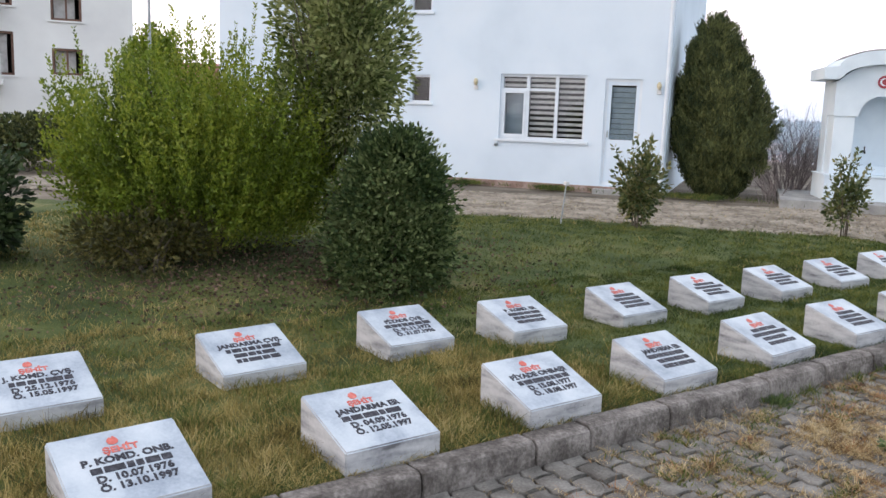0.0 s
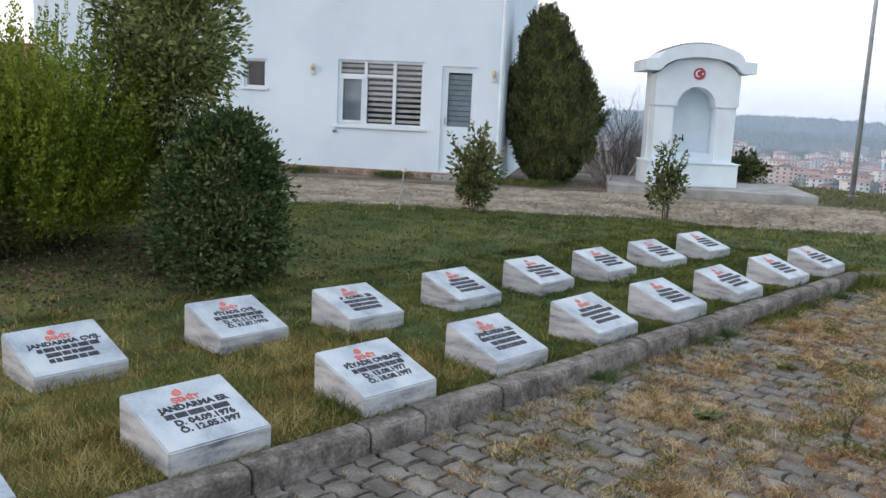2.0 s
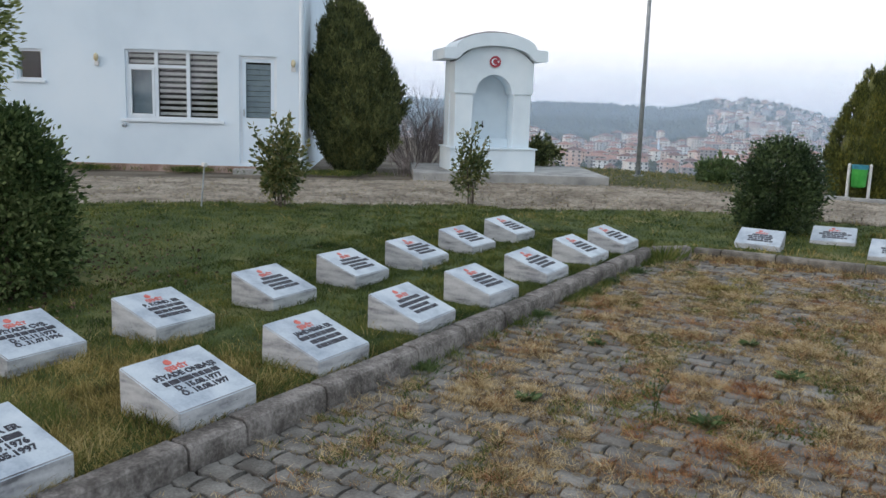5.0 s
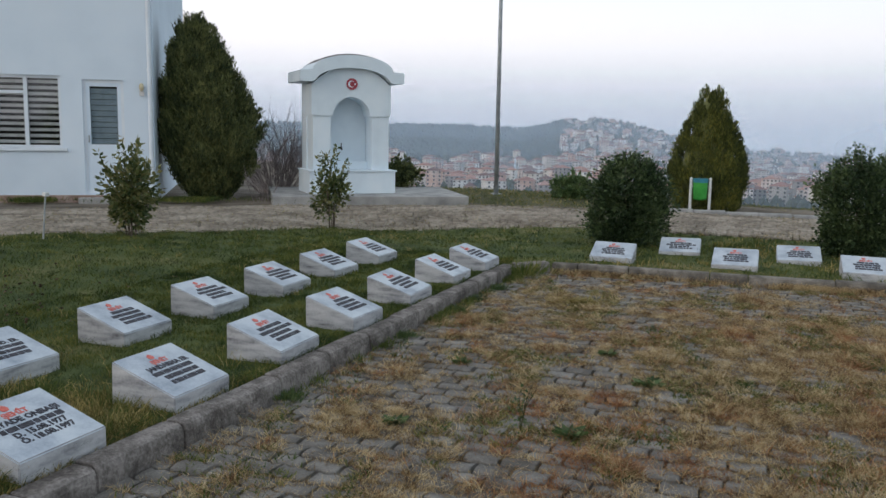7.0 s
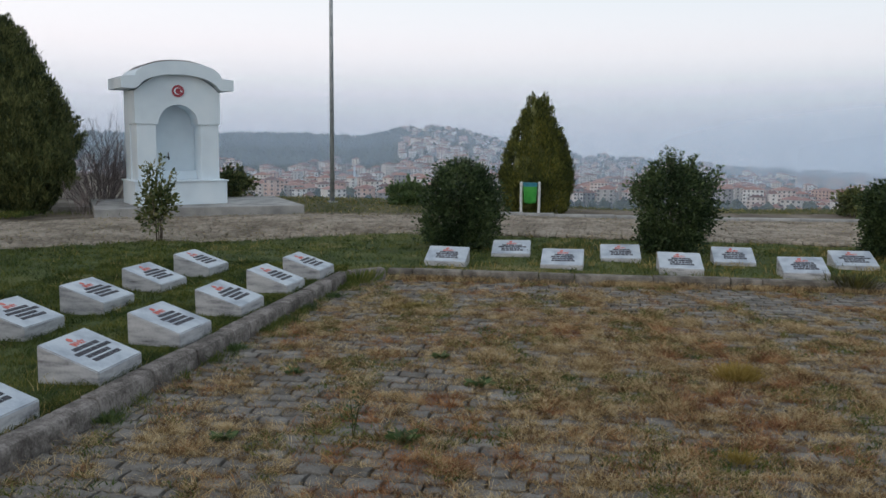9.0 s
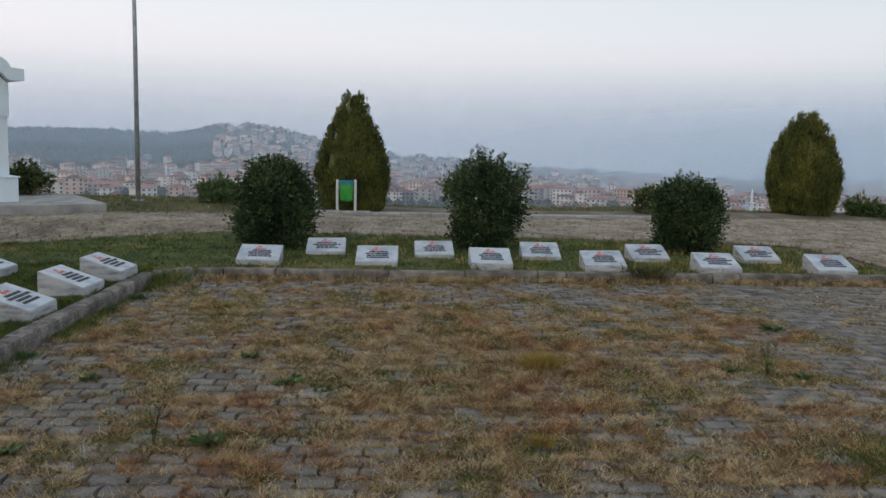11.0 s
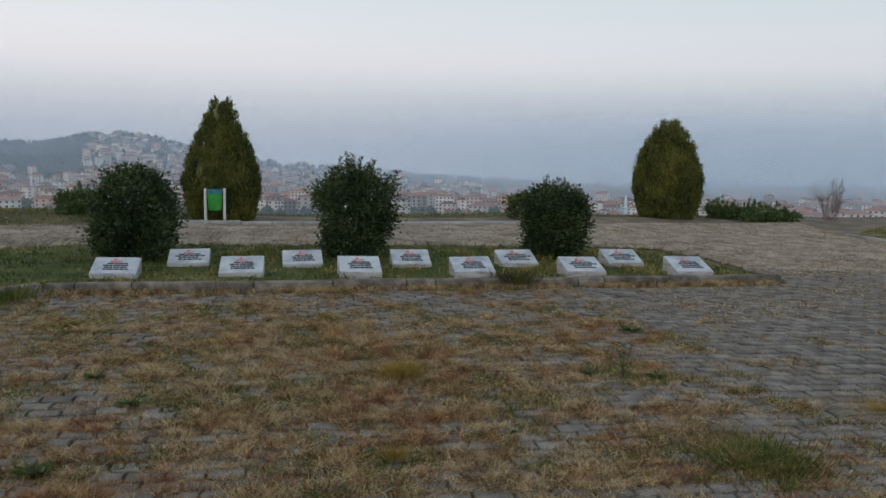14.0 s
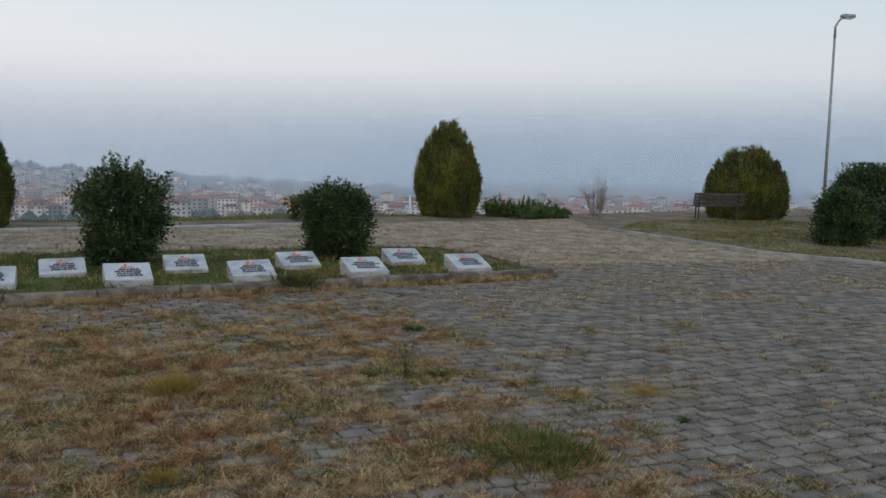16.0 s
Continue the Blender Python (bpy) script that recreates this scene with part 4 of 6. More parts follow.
def shrub(name, x, y, z, rx, ry, h, n, leaf, material, label, category="shrub", shoots=30, shoot_len=0.25, low=0.08, lumps=9, ratio=0.28, group=""):
    """A leafy shrub: stems, an uneven lumpy crown of single leaves, and shoots that stand out of it."""
    t = thing(name, pose(x, y, z), label, category, group)
    bm = bmesh.new()
    stems = []
    for k in range(7):
        a = rng.uniform(0, 2 * math.pi)
        tip = (rx * 0.6 * math.cos(a), ry * 0.6 * math.sin(a), h * rng.uniform(0.55, 0.9))
        b = tube([(0.06 * math.cos(a), 0.06 * math.sin(a), -0.05), (tip[0] * 0.35, tip[1] * 0.35, tip[2] * 0.45), tip], [0.018 * min(1.0, rx + 0.2), 0.013 * min(1.0, rx + 0.2), 0.005], 6)
        me = bpy.data.meshes.new("tmp")
        b.to_mesh(me)
        b.free()
        bm.from_mesh(me)
        bpy.data.meshes.remove(me)
    part("branchwork", bm, M_BARK, t)["kind"] = "stuff"
    cz = h * (0.5 + low / 2)
    rz = h * (0.5 - low / 2)
    # lumps of several sizes spread over the body
    c, _ = in_ball(lumps * 3, 0.35)
    c = c * 0.68
    if low <= 0:
        ca, cr = rng.uniform(0, 2 * math.pi, len(c)), np.sqrt(rng.uniform(0, 1, len(c))) * 0.64
        c = np.stack([np.cos(ca) * cr, np.sin(ca) * cr, rng.uniform(-0.72, 0.68, len(c)) * np.sqrt(1 - 0.6 * cr ** 2)], -1)
    r = rng.uniform(0.30, 0.50, len(c))
    which = rng.integers(0, len(c), n)
    p, d = in_ball(n, 0.45)
    q = c[which] + p * r[which][:, None]
    q[:, 2] = np.clip(q[:, 2], -1.02, 2)
    P = q * np.array([rx, ry, rz]) + np.array([0, 0, cz])
    D = d * 0.8 + q * 0.7 + np.array([0, 0, 0.25]) + rng.normal(size=(n, 3)) * 0.45
    # upright shoots
    sp, sd = [], []
    for k in range(shoots):
        a, rr = rng.uniform(0, 2 * math.pi), rng.uniform(0, 0.92)
        s0 = np.array([rr * math.cos(a) * rx * 0.9, rr * math.sin(a) * ry * 0.9, cz + rz * math.sqrt(max(0, 1 - rr * rr)) * 0.85])
        dirn = np.array([math.cos(a) * rr * 0.6, math.sin(a) * rr * 0.6, 1.0]) + rng.normal(size=3) * 0.12
        dirn /= np.linalg.norm(dirn)
        ln = shoot_len * rng.uniform(0.5, 1.3)
        for j in np.arange(0, ln, leaf * 0.28):
            sp.append(s0 + dirn * j)
            sd.append(dirn * 0.6 + rng.normal(size=3) * 0.6)
    if sp:
        P, D = np.vstack([P, sp]), np.vstack([D, sd])
    part("crown", leaf_mesh("crown", P, D, leaf, ratio, material), material, t)
    return t


def round_shrub(name, x, y, z, r, h, profile, n, leaf, material, label, shoots=30, shoot_len=0.18, clumps=260, ratio=0.26, group=""):
    """A leafy shrub whose outline follows a profile, made of many uneven clumps of leaves."""
    t = thing(name, pose(x, y, z), label, "shrub", group)
    part("trunk", tube([(0, 0, -0.08), (0.02, 0.01, h * 0.4), (0, 0.02, h * 0.8)], [0.04, 0.03, 0.012], 7), M_BARK, t)
    hs, rs = [p[0] for p in profile], [p[1] for p in profile]
    u, a = rng.uniform(0.02, 1, clumps), rng.uniform(0, 2 * math.pi, clumps)
    rad = np.interp(u, hs, rs) * r * rng.uniform(0.45, 0.98, clumps) ** 0.6 * (1 + 0.10 * rng.normal(size=clumps))
    C = np.stack([rad * np.cos(a), rad * np.sin(a), u * h], -1)
    s = r * rng.uniform(0.09, 0.17, clumps)
    k = rng.integers(0, clumps, n)
    g = rng.normal(size=(n, 3))
    P = C[k] + g * s[k][:, None]
    P[:, 2] = np.clip(P[:, 2], 0.0, h * 1.1)
    D = g * 0.5 + C[k] / r * np.array([0.6, 0.6, 0.0]) + np.array([0, 0, 0.35]) + rng.normal(size=(n, 3)) * 0.4
    sp, sd, stems = [], [], bmesh.new()
    for q in range(shoots):
        b, rr = rng.uniform(0, 2 * math.pi), math.sqrt(rng.uniform(0, 0.9))
        uu = 1 - 0.5 * rr ** 3
        wide = float(np.interp(uu, hs, rs)) * r
        s0 = np.array([rr * wide * 0.95 * math.cos(b), rr * wide * 0.95 * math.sin(b), h * uu * 0.90])
        d = np.array([math.cos(b) * rr * 0.45, math.sin(b) * rr * 0.45, 1.0]) + rng.normal(size=3) * 0.12
        ln = 0.12 + shoot_len * rng.uniform(0.1, 1.0)
        tb = tube([s0, s0 + d * ln * 0.5, s0 + d * ln], [0.004, 0.003, 0.002], 3, False)
        me = bpy.data.meshes.new("tmp")
        tb.to_mesh(me)
        tb.free()
        stems.from_mesh(me)
        bpy.data.meshes.remove(me)
        for i, j in enumerate(np.arange(0, ln, leaf * 0.55)):
            ang = i * 1.57 + b
            for sgn in (-1, 1):
                sp.append(s0 + d * j)
                sd.append(np.array([sgn * math.cos(ang), sgn * math.sin(ang), 0.65]) + rng.normal(size=3) * 0.2)
    if sp:
        P, D = np.vstack([P, sp]), np.vstack([D, sd])
    part("crown", leaf_mesh("crown", P, D, leaf, ratio, material), material, t)
    part("shoots", stems, M_BARK, t)["kind"] = "stuff"


def privet(x, y, z, rx, ry, h, stems, leaf):
    """A broad fan of long upright shoots set with small leaves."""
    t = thing("privet_bush", pose(x, y, z), "large bright green privet bush with upright shoots", "bush")
    P, D, bm = [], [], bmesh.new()
    for k in range(stems):
        a, rr = rng.uniform(0, 2 * math.pi), math.sqrt(rng.uniform(0, 1))
        end = np.array([rr * rx * math.cos(a), rr * ry * math.sin(a), h * (1 - 0.30 * rr ** 2) * rng.uniform(0.62, 1.12)])
        if rng.uniform() < 0.38:
            end = end * np.array([1.03, 1.03, rng.uniform(0.48, 0.8)])
        start = np.array([0.55 * rx * math.cos(a) * rr, 0.55 * ry * math.sin(a) * rr, 0.0])
        s = np.linspace(0.12 if k % 4 == 0 else 0.28, 1, int(38 * end[2] / h) + 16)[:, None]
        bend = start + (end - start) * np.concatenate([s ** 1.1, s ** 1.1, s ** 0.9], 1)
        dirn = (end - start) / np.linalg.norm(end - start)
        for rep in range(2):
            P.append(bend + rng.normal(size=bend.shape) * np.linspace(0.045, 0.010, len(bend))[:, None])
            D.append(dirn * 0.75 + rng.normal(size=bend.shape) * 0.5)
        if k % 5 == 0 and end[2] > 0.6 * h:
            # a spear of paired leaves above the rest
            ln = rng.uniform(0.15, 0.42)
            up = np.array([math.cos(a) * rr * 0.25, math.sin(a) * rr * 0.25, 1.0])
            for q, j in enumerate(np.arange(0, ln, 0.028)):
                b = q * 1.57 + a
                for sgn in (-1, 1):
                    P.append((end + up * j)[None])
                    D.append(np.array([[sgn * math.cos(b), sgn * math.sin(b), 0.9]]) + up * 0.3)
    for k in range(14):
        a, rr = rng.uniform(0, 2 * math.pi), rng.uniform(0.2, 0.8)
        b = tube([(0.1 * math.cos(a), 0.1 * math.sin(a), -0.05), (rr * rx * 0.3 * math.cos(a), rr * ry * 0.3 * math.sin(a), h * 0.35), (rr * rx * 0.8 * math.cos(a), rr * ry * 0.8 * math.sin(a), h * 0.8)], [0.02, 0.014, 0.006], 5)
        me = bpy.data.meshes.new("tmp")
        b.to_mesh(me)
        b.free()
        bm.from_mesh(me)
        bpy.data.meshes.remove(me)
    part("branchwork", bm, M_BARK, t)["kind"] = "stuff"
    P, D = np.vstack(P), np.vstack(D)
    part("crown", leaf_mesh("crown", P, D, leaf, 0.26, M_PRIVET), M_PRIVET, t)


def cypress(name, x, y, z, r, h, profile, n, spray, material, label, rough=0.07, lean=(0.0, 0.0), plumes=700):
    """A clipped cypress: upright sprays on a body turned from the profile (height share, radius share)."""
    t = thing(name, pose(x, y, z), label, "tree")
    part("trunk", tube([(0, 0, -0.1), (0, 0, h * 0.5), (0, 0, h * 0.9)], [0.09, 0.06, 0.02], 8), M_BARK, t)
    hs, rs = [p[0] for p in profile], [p[1] for p in profile]
    # upright plumes over the whole body, each a teardrop of small sprays
    m = plumes
    u = rng.uniform(0, 1, m * 4)
    u = u[rng.uniform(0, 1, m * 4) < np.interp(u, hs, rs) * 0.9 + 0.1][:m]
    m = len(u)
    a = rng.uniform(0, 2 * math.pi, m)
    bu, ba, bs = rng.uniform(0.05, 0.98, 70), rng.uniform(0, 2 * math.pi, 70), rng.uniform(0.3, 1.0, 70)
    gap = np.abs((a[:, None] - ba[None] + math.pi) % (2 * math.pi) - math.pi)
    bough = (bs[None] * np.exp(-(gap / 0.30) ** 2 - ((u[:, None] - bu[None]) / 0.055) ** 2)).max(1)
    lump = 1 + rough * (np.sin(a * 3 + u * 5) * 0.3 + np.sin(a * 7 - u * 13) * 0.3 + rng.normal(size=m) * 0.35 + 2.0 * bough - 0.7)
    R = r * np.interp(u, hs, rs) * lump * 0.93
    C = np.stack([R * np.cos(a) + lean[0] * u ** 1.5, R * np.sin(a) + lean[1] * u ** 1.5, u * h * 0.97], -1)
    out = np.stack([np.cos(a) * 0.28, np.sin(a) * 0.28, np.ones(m)], -1) + rng.normal(size=(m, 3)) * 0.07
    ln = spray * rng.uniform(1.8, 3.6, m)
    k = rng.integers(0, m, n)
    t_along = rng.beta(1.3, 1.5, n)
    wide = spray * 0.55 * np.sin(np.clip(t_along * 0.9 + 0.1, 0, 1) * math.pi) ** 0.7
    P = C[k] + out[k] * ((t_along - 0.45) * ln[k])[:, None] + rng.normal(size=(n, 3)) * wide[:, None] * np.array([1, 1, 0.5]) * 0.75
    D = out[k] + rng.normal(size=(n, 3)) * 0.35
    part("crown", leaf_mesh("crown", P, D, spray * 0.78, 0.13, material, 0.15), material, t)
    core = bmesh.new()
    rings = [[core.verts.new((r * 0.68 * q * math.cos(b) + lean[0] * v ** 1.5, r * 0.68 * q * math.sin(b) + lean[1] * v ** 1.5, v * h * 0.97)) for b in (2 * math.pi * k / 24 for k in range(24))] for v, q in zip(hs, [max(0.02, k) for k in rs])]
    for A, B in zip(rings, rings[1:]):
        for k in range(24):
            core.faces.new((A[k], A[(k + 1) % 24], B[(k + 1) % 24], B[k]))
    part("inner_growth", core, M_CONIFER, t, smooth=True)
    return t


def bare_bush(name, x, y, z, r, h, n, label, thick=0.02):
    """Leafless twigs fanning from the root, each forking twice."""
    t = thing(name, pose(x, y, z), label, "bush")
    V, T = [], []

    def twig(p, d, ln, w, depth):
        q = p + d * ln * 0.5 + rng.normal(size=3) * ln * 0.05
        e = q + (d + rng.normal(size=3) * 0.12) * ln * 0.5
        for a, b, wa, wb in ((p, q, w, w * 0.8), (q, e, w * 0.8, w * 0.5)):
            s = np.cross(b - a, rng.normal(size=3))
            s /= np.linalg.norm(s) + 1e-9
            o = np.cross(b - a, s)
            o /= np.linalg.norm(o) + 1e-9
            k = len(V)
            for c, ww in ((a, wa), (b, wb)):
                for j in range(3):
                    V.append(c + (s * math.cos(2.094 * j) + o * math.sin(2.094 * j)) * ww)
            for j in range(3):
                T.extend([(k + j, k + (j + 1) % 3, k + 3 + (j + 1) % 3), (k + j, k + 3 + (j + 1) % 3, k + 3 + j)])
        if depth:
            for _ in range(4):
                nd = d + rng.normal(size=3) * 0.42
                nd[2] = abs(nd[2]) * 0.8 + 0.1
                twig(p + (e - p) * rng.uniform(0.35, 1.0), nd / np.linalg.norm(nd), ln * rng.uniform(0.4, 0.65), w * 0.5, depth - 1)

    for k in range(n):
        a, s = rng.uniform(0, 2 * math.pi), rng.uniform(0, 1)
        d = np.array([math.cos(a) * s * r / h, math.sin(a) * s * r / h, 1.0])
        twig(np.array([0.15 * math.cos(a), 0.15 * math.sin(a), -0.05]), d / np.linalg.norm(d), h * rng.uniform(0.5, 0.8), thick, 2)
    part("branchwork", indexed_mesh("branchwork", V, T, M_TWIG), M_TWIG, t)["kind"] = "stuff"


def lz(x, y):
    return float(lawn_top(np.float64(x), np.float64(y)))


# shrubs on the lawn by the house
privet(3.25, 8.4, lz(3.25, 8.4), 1.6, 1.15, 2.0, 1400, 0.044)
shrub("tall_laurel", 4.50, 7.98, lz(4.50, 7.98), 0.86, 0.85, 3.7, 19000, 0.078, M_LAUREL_LIGHT, "tall dark green laurel with loose upright shoots", "bush", 150, 0.5, 0.10, 14, 0.22)
BELL = ((0.0, 0.90), (0.15, 1.0), (0.35, 0.97), (0.6, 0.80), (0.85, 0.50), (1.0, 0.22))
BALL = ((0.0, 0.72), (0.12, 0.88), (0.35, 1.0), (0.6, 0.98), (0.8, 0.82), (0.93, 0.55), (1.0, 0.25))
round_shrub("dense_laurel", 4.34, 6.62, lz(4.34, 6.62), 0.555, 1.34, BELL, 27000, 0.056, M_LAUREL_MID, "dense dark laurel shrub reaching to the ground", 30, 0.2, 320)
shrub("russet_bush", 2.45, 7.75, lz(2.45, 7.75), 0.72, 0.5, 0.62, 4500, 0.05, M_OLIVE, "low russet and olive bush", "bush", 20, 0.12, 0.0)
shrub("dark_shrub", 1.12, 8.6, lz(1.12, 8.6), 0.55, 0.55, 1.12, 7000, 0.075, M_LAUREL, "dark evergreen shrub on the lawn", "shrub", 20, 0.2, 0.0)
shrub("round_hedge", 3.6, 21.5, 0.2, 2.4, 1.4, 1.30, 9000, 0.12, M_CONIFER, "clipped dark green hedge by the road", "hedge", 0, 0, 0.0, 12)
shrub("far_thuja", 8.05, 25.2, 0.2, 0.9, 0.9, 3.75, 7000, 0.14, M_PRIVET, "yellow-green thuja beside the street lamp", "tree", 10, 0.3, 0.0, 8)
# young trees at the lawn's edge
shrub("young_laurel", 9.8, 8.45, lz(9.8, 8.45) - 0.03, 0.42, 0.42, 1.15, 2300, 0.085, M_YOUNG, "young laurel with thin leafy crown", "shrub", 16, 0.3, 0.05, 7, 0.26, "young laurels at the lawn's edge")
shrub("young_laurel", 12.9, 7.0, lz(12.9, 7.0) - 0.05, 0.33, 0.33, 1.12, 950, 0.085, M_YOUNG, "spindly young laurel with sparse yellowing leaves", "shrub", 12, 0.28, 0.05, 6, 0.26, "young laurels at the lawn's edge")
# clipped shrubs behind the second row
VASE = ((0.0, 0.50), (0.12, 0.66), (0.35, 0.88), (0.6, 1.0), (0.8, 0.97), (0.93, 0.78), (1.0, 0.45))
for sx, sy, r, h, prof, sl, nm in ((13.38, 2.19, 0.55, 1.22, BALL, 0.24, "clipped dark laurel shrub behind the stones"), (13.6, -0.98, 0.57, 1.22, VASE, 0.42, "loose dark laurel shrub with upright shoots"), (13.65, -4.14, 0.49, 1.04, VASE, 0.27, "rounded dark laurel shrub behind the stones")):
    round_shrub("laurel_shrub", sx, sy, lz(sx, sy), r, h, prof, 17000, 0.055, M_LAUREL, nm, 56, sl, 230, 0.30, "laurel shrubs behind the stones")
EGG = ((0.0, 0.78), (0.08, 0.90), (0.28, 1.0), (0.45, 0.92), (0.62, 0.70), (0.78, 0.46), (0.90, 0.30), (1.0, 0.12))
PEAR = ((0.0, 0.62), (0.06, 0.80), (0.25, 0.98), (0.40, 1.0), (0.60, 0.86), (0.78, 0.60), (0.92, 0.32), (1.0, 0.06))
DOME = ((0.0, 0.90), (0.1, 0.97), (0.3, 1.0), (0.5, 0.95), (0.7, 0.78), (0.85, 0.56), (0.95, 0.33), (1.0, 0.05))
cypress("thuja", 19.80, 1.57, 0.16, 0.82, 2.56, EGG, 40000, 0.10, M_THUJA, "golden-green conical thuja on the rim", 0.035)
cypress("thuja", 23.0, -9.98, -0.05, 0.92, 2.68, PEAR, 40000, 0.12, M_THUJA, "egg-shaped golden-green thuja on the rim", 0.035)
cypress("thuja", 21.9, -19.6, 0.0, 1.24, 2.08, DOME, 40000, 0.13, M_THUJA, "broad domed thuja behind the bench", 0.035)
CONE = ((0.0, 0.36), (0.05, 0.58), (0.15, 0.82), (0.28, 0.98), (0.40, 1.0), (0.58, 0.88), (0.72, 0.70), (0.85, 0.50), (0.94, 0.32), (1.0, 0.10))
cypress("dark_cypress", 16.10, 11.70, 0.20, 1.01, 3.85, CONE, 80000, 0.115, M_CONIFER, "tall dark green cypress beside the white building", 0.16, (-0.16, 0.24), 1800)
shrub("juniper", 19.6, 8.75, 0.3, 0.55, 0.55, 0.62, 2200, 0.10, M_CONIFER, "low dark juniper beside the fountain platform", "shrub", 26, 0.2, 0.0)
shrub("rim_bush", 20.2, 4.55, 0.12, 0.75, 0.6, 0.55, 2200, 0.10, M_WEED, "low green bush on the rim", "bush", 20, 0.2, 0.0)
shrub("rim_bush", 23.2, -11.7, -0.10, 0.55, 0.5, 0.46, 1600, 0.10, M_WEED, "low spreading green bush on the rim", "bush", 20, 0.22, 0.0)
shrub("rim_bush", 22.9, -12.5, -0.10, 0.9, 0.8, 0.42, 2400, 0.10, M_WEED, "low spreading green bush on the rim", "bush", 26, 0.2, 0.0)
shrub("rim_bush", 22.7, -13.3, -0.10, 0.6, 0.6, 0.30, 1400, 0.10, M_WEED, "low spreading green bush on the rim", "bush", 20, 0.12, 0.0)
shrub("rim_bush", 21.0, -5.4, 0.06, 0.5, 0.4, 0.65, 1400, 0.10, M_CONIFER, "small juniper on the rim", "bush", 10, 0.12, 0.0)
round_shrub("bench_shrub", 14.6, -15.8, lz(14.6, -15.8), 0.56, 1.15, BALL, 13000, 0.07, M_LAUREL, "rounded dark laurel shrub on the far lawn", 20, 0.2, 220)
round_shrub("bench_shrub", 15.9, -18.1, lz(15.9, -18.1), 0.95, 1.62, BALL, 17000, 0.08, M_LAUREL, "large dark laurel shrub on the far lawn", 30, 0.25, 260)
bare_bush("bare_bush", 18.0, 11.2, 0.0, 2.0, 2.0, 62, "leafless bush with pale brown twigs behind the fountain", 0.013)
bare_bush("bare_bush", 15.9, 10.3, 0.2, 0.5, 0.7, 8, "small leafless bush by the fountain", 0.008)
bare_bush("bare_bush", 23.0, -14.9, 0.0, 0.5, 1.05, 16, "small leafless bush on the rim", 0.014)


# ---- posts, bin, bench ----
def lamp_post(x, y, z, h, label, turn):
    p = thing("street_lamp", pose(x, y, z, 0, 0, turn), label, "street lamp")
    part("pole", tube([(0, 0, -0.1), (0, 0, h * 0.5), (0, 0, h - 0.5)], [0.055, 0.045, 0.034], 12), M_POLE, p, smooth=True)
    part("base_flange", tube([(0, 0, -0.05), (0, 0, 0.06)], [0.13, 0.13], 12), M_POLE, p)
    part("arm", tube([(0, 0, h - 0.52), (0, 0, h - 0.2), (0.12, 0, h), (0.30, 0, h + 0.12)], [0.042, 0.035, 0.03, 0.03], 8), M_POLE, p, smooth=True)
    head = part("lamp_head", box(0.20, -0.11, h + 0.08, 0.62, 0.11, h + 0.19, 0.04), M_POLE, p, "grey lamp head", m=None)
    part("lens", box(0.28, -0.08, h + 0.05, 0.56, 0.08, h + 0.085, 0.012), M_PVC, head)


lamp_post(19.75, 6.33, 0.22, 7.6, "tall grey steel street lamp on the rim", 180)
lamp_post(20.7, -21.6, 0.0, 6.0, "grey steel street lamp behind the far lawn", -100)
lamp_post(7.47, 23.3, 0.2, 6.5, "grey street lamp beside the apartment house", 0)


def litter_bin(x, y, z, turn):
    b = thing("litter_bin", pose(x, y, z, 0, 0, turn), "green litter bin with blue rim on two white posts", "litter bin")
    for s in (-1, 1):
        part("post", tube([(s * 0.19, 0, -0.1), (s * 0.19, 0, 0.68), (s * 0.18, 0, 0.70)], [0.03, 0.03, 0.02], 10), M_WHITE_METAL, b, "white post")
    part("bucket", tube([(0, 0, 0.24), (0, 0, 0.27), (0, 0, 0.60)], [0.11, 0.135, 0.15], 20), M_BIN_G, b, "green bucket", smooth=False)
    part("rim", tube([(0, 0, 0.60), (0, 0, 0.68)], [0.155, 0.158], 20), M_BIN_B, b, "blue rim")
    part("axle", tube([(-0.19, 0, 0.52), (0.19, 0, 0.52)], [0.012, 0.012], 6), M_WHITE_METAL, b)


litter_bin(18.85, 1.62, 0.165, 95)


def bench(x, y, z, turn):
    b = thing("park_bench", pose(x, y, z, 0, 0, turn) @ Matrix.Scale(0.84, 4), "dark slatted wooden park bench with iron legs", "bench")
    L = 1.7
    for k in range(4):
        part("seat_slat", box(-L / 2, -0.05 + 0.115 * k, 0.42, L / 2, 0.05 + 0.115 * k, 0.455, 0.006), M_BENCH, b)
    for k in range(4):
        part("back_slat", box(-L / 2, -0.018, -0.045, L / 2, 0.018, 0.045, 0.006), M_BENCH, b, m=pose(0, -0.10 - 0.03 * k, 0.53 + 0.105 * k, -14))
    for s in (-1, 1):
        sx = s * (L / 2 - 0.2)
        part("leg", tube([(sx, -0.08, 0.0), (sx, -0.06, 0.42), (sx, -0.14, 0.62), (sx, -0.22, 0.90)], [0.025] * 4, 6), M_IRON, b)
        part("leg", tube([(sx, 0.36, 0.0), (sx, 0.32, 0.42)], [0.025, 0.025], 6), M_IRON, b)
        part("armrest", tube([(sx, -0.14, 0.62), (sx, 0.30, 0.62), (sx, 0.32, 0.42)], [0.022] * 3, 6), M_IRON, b)


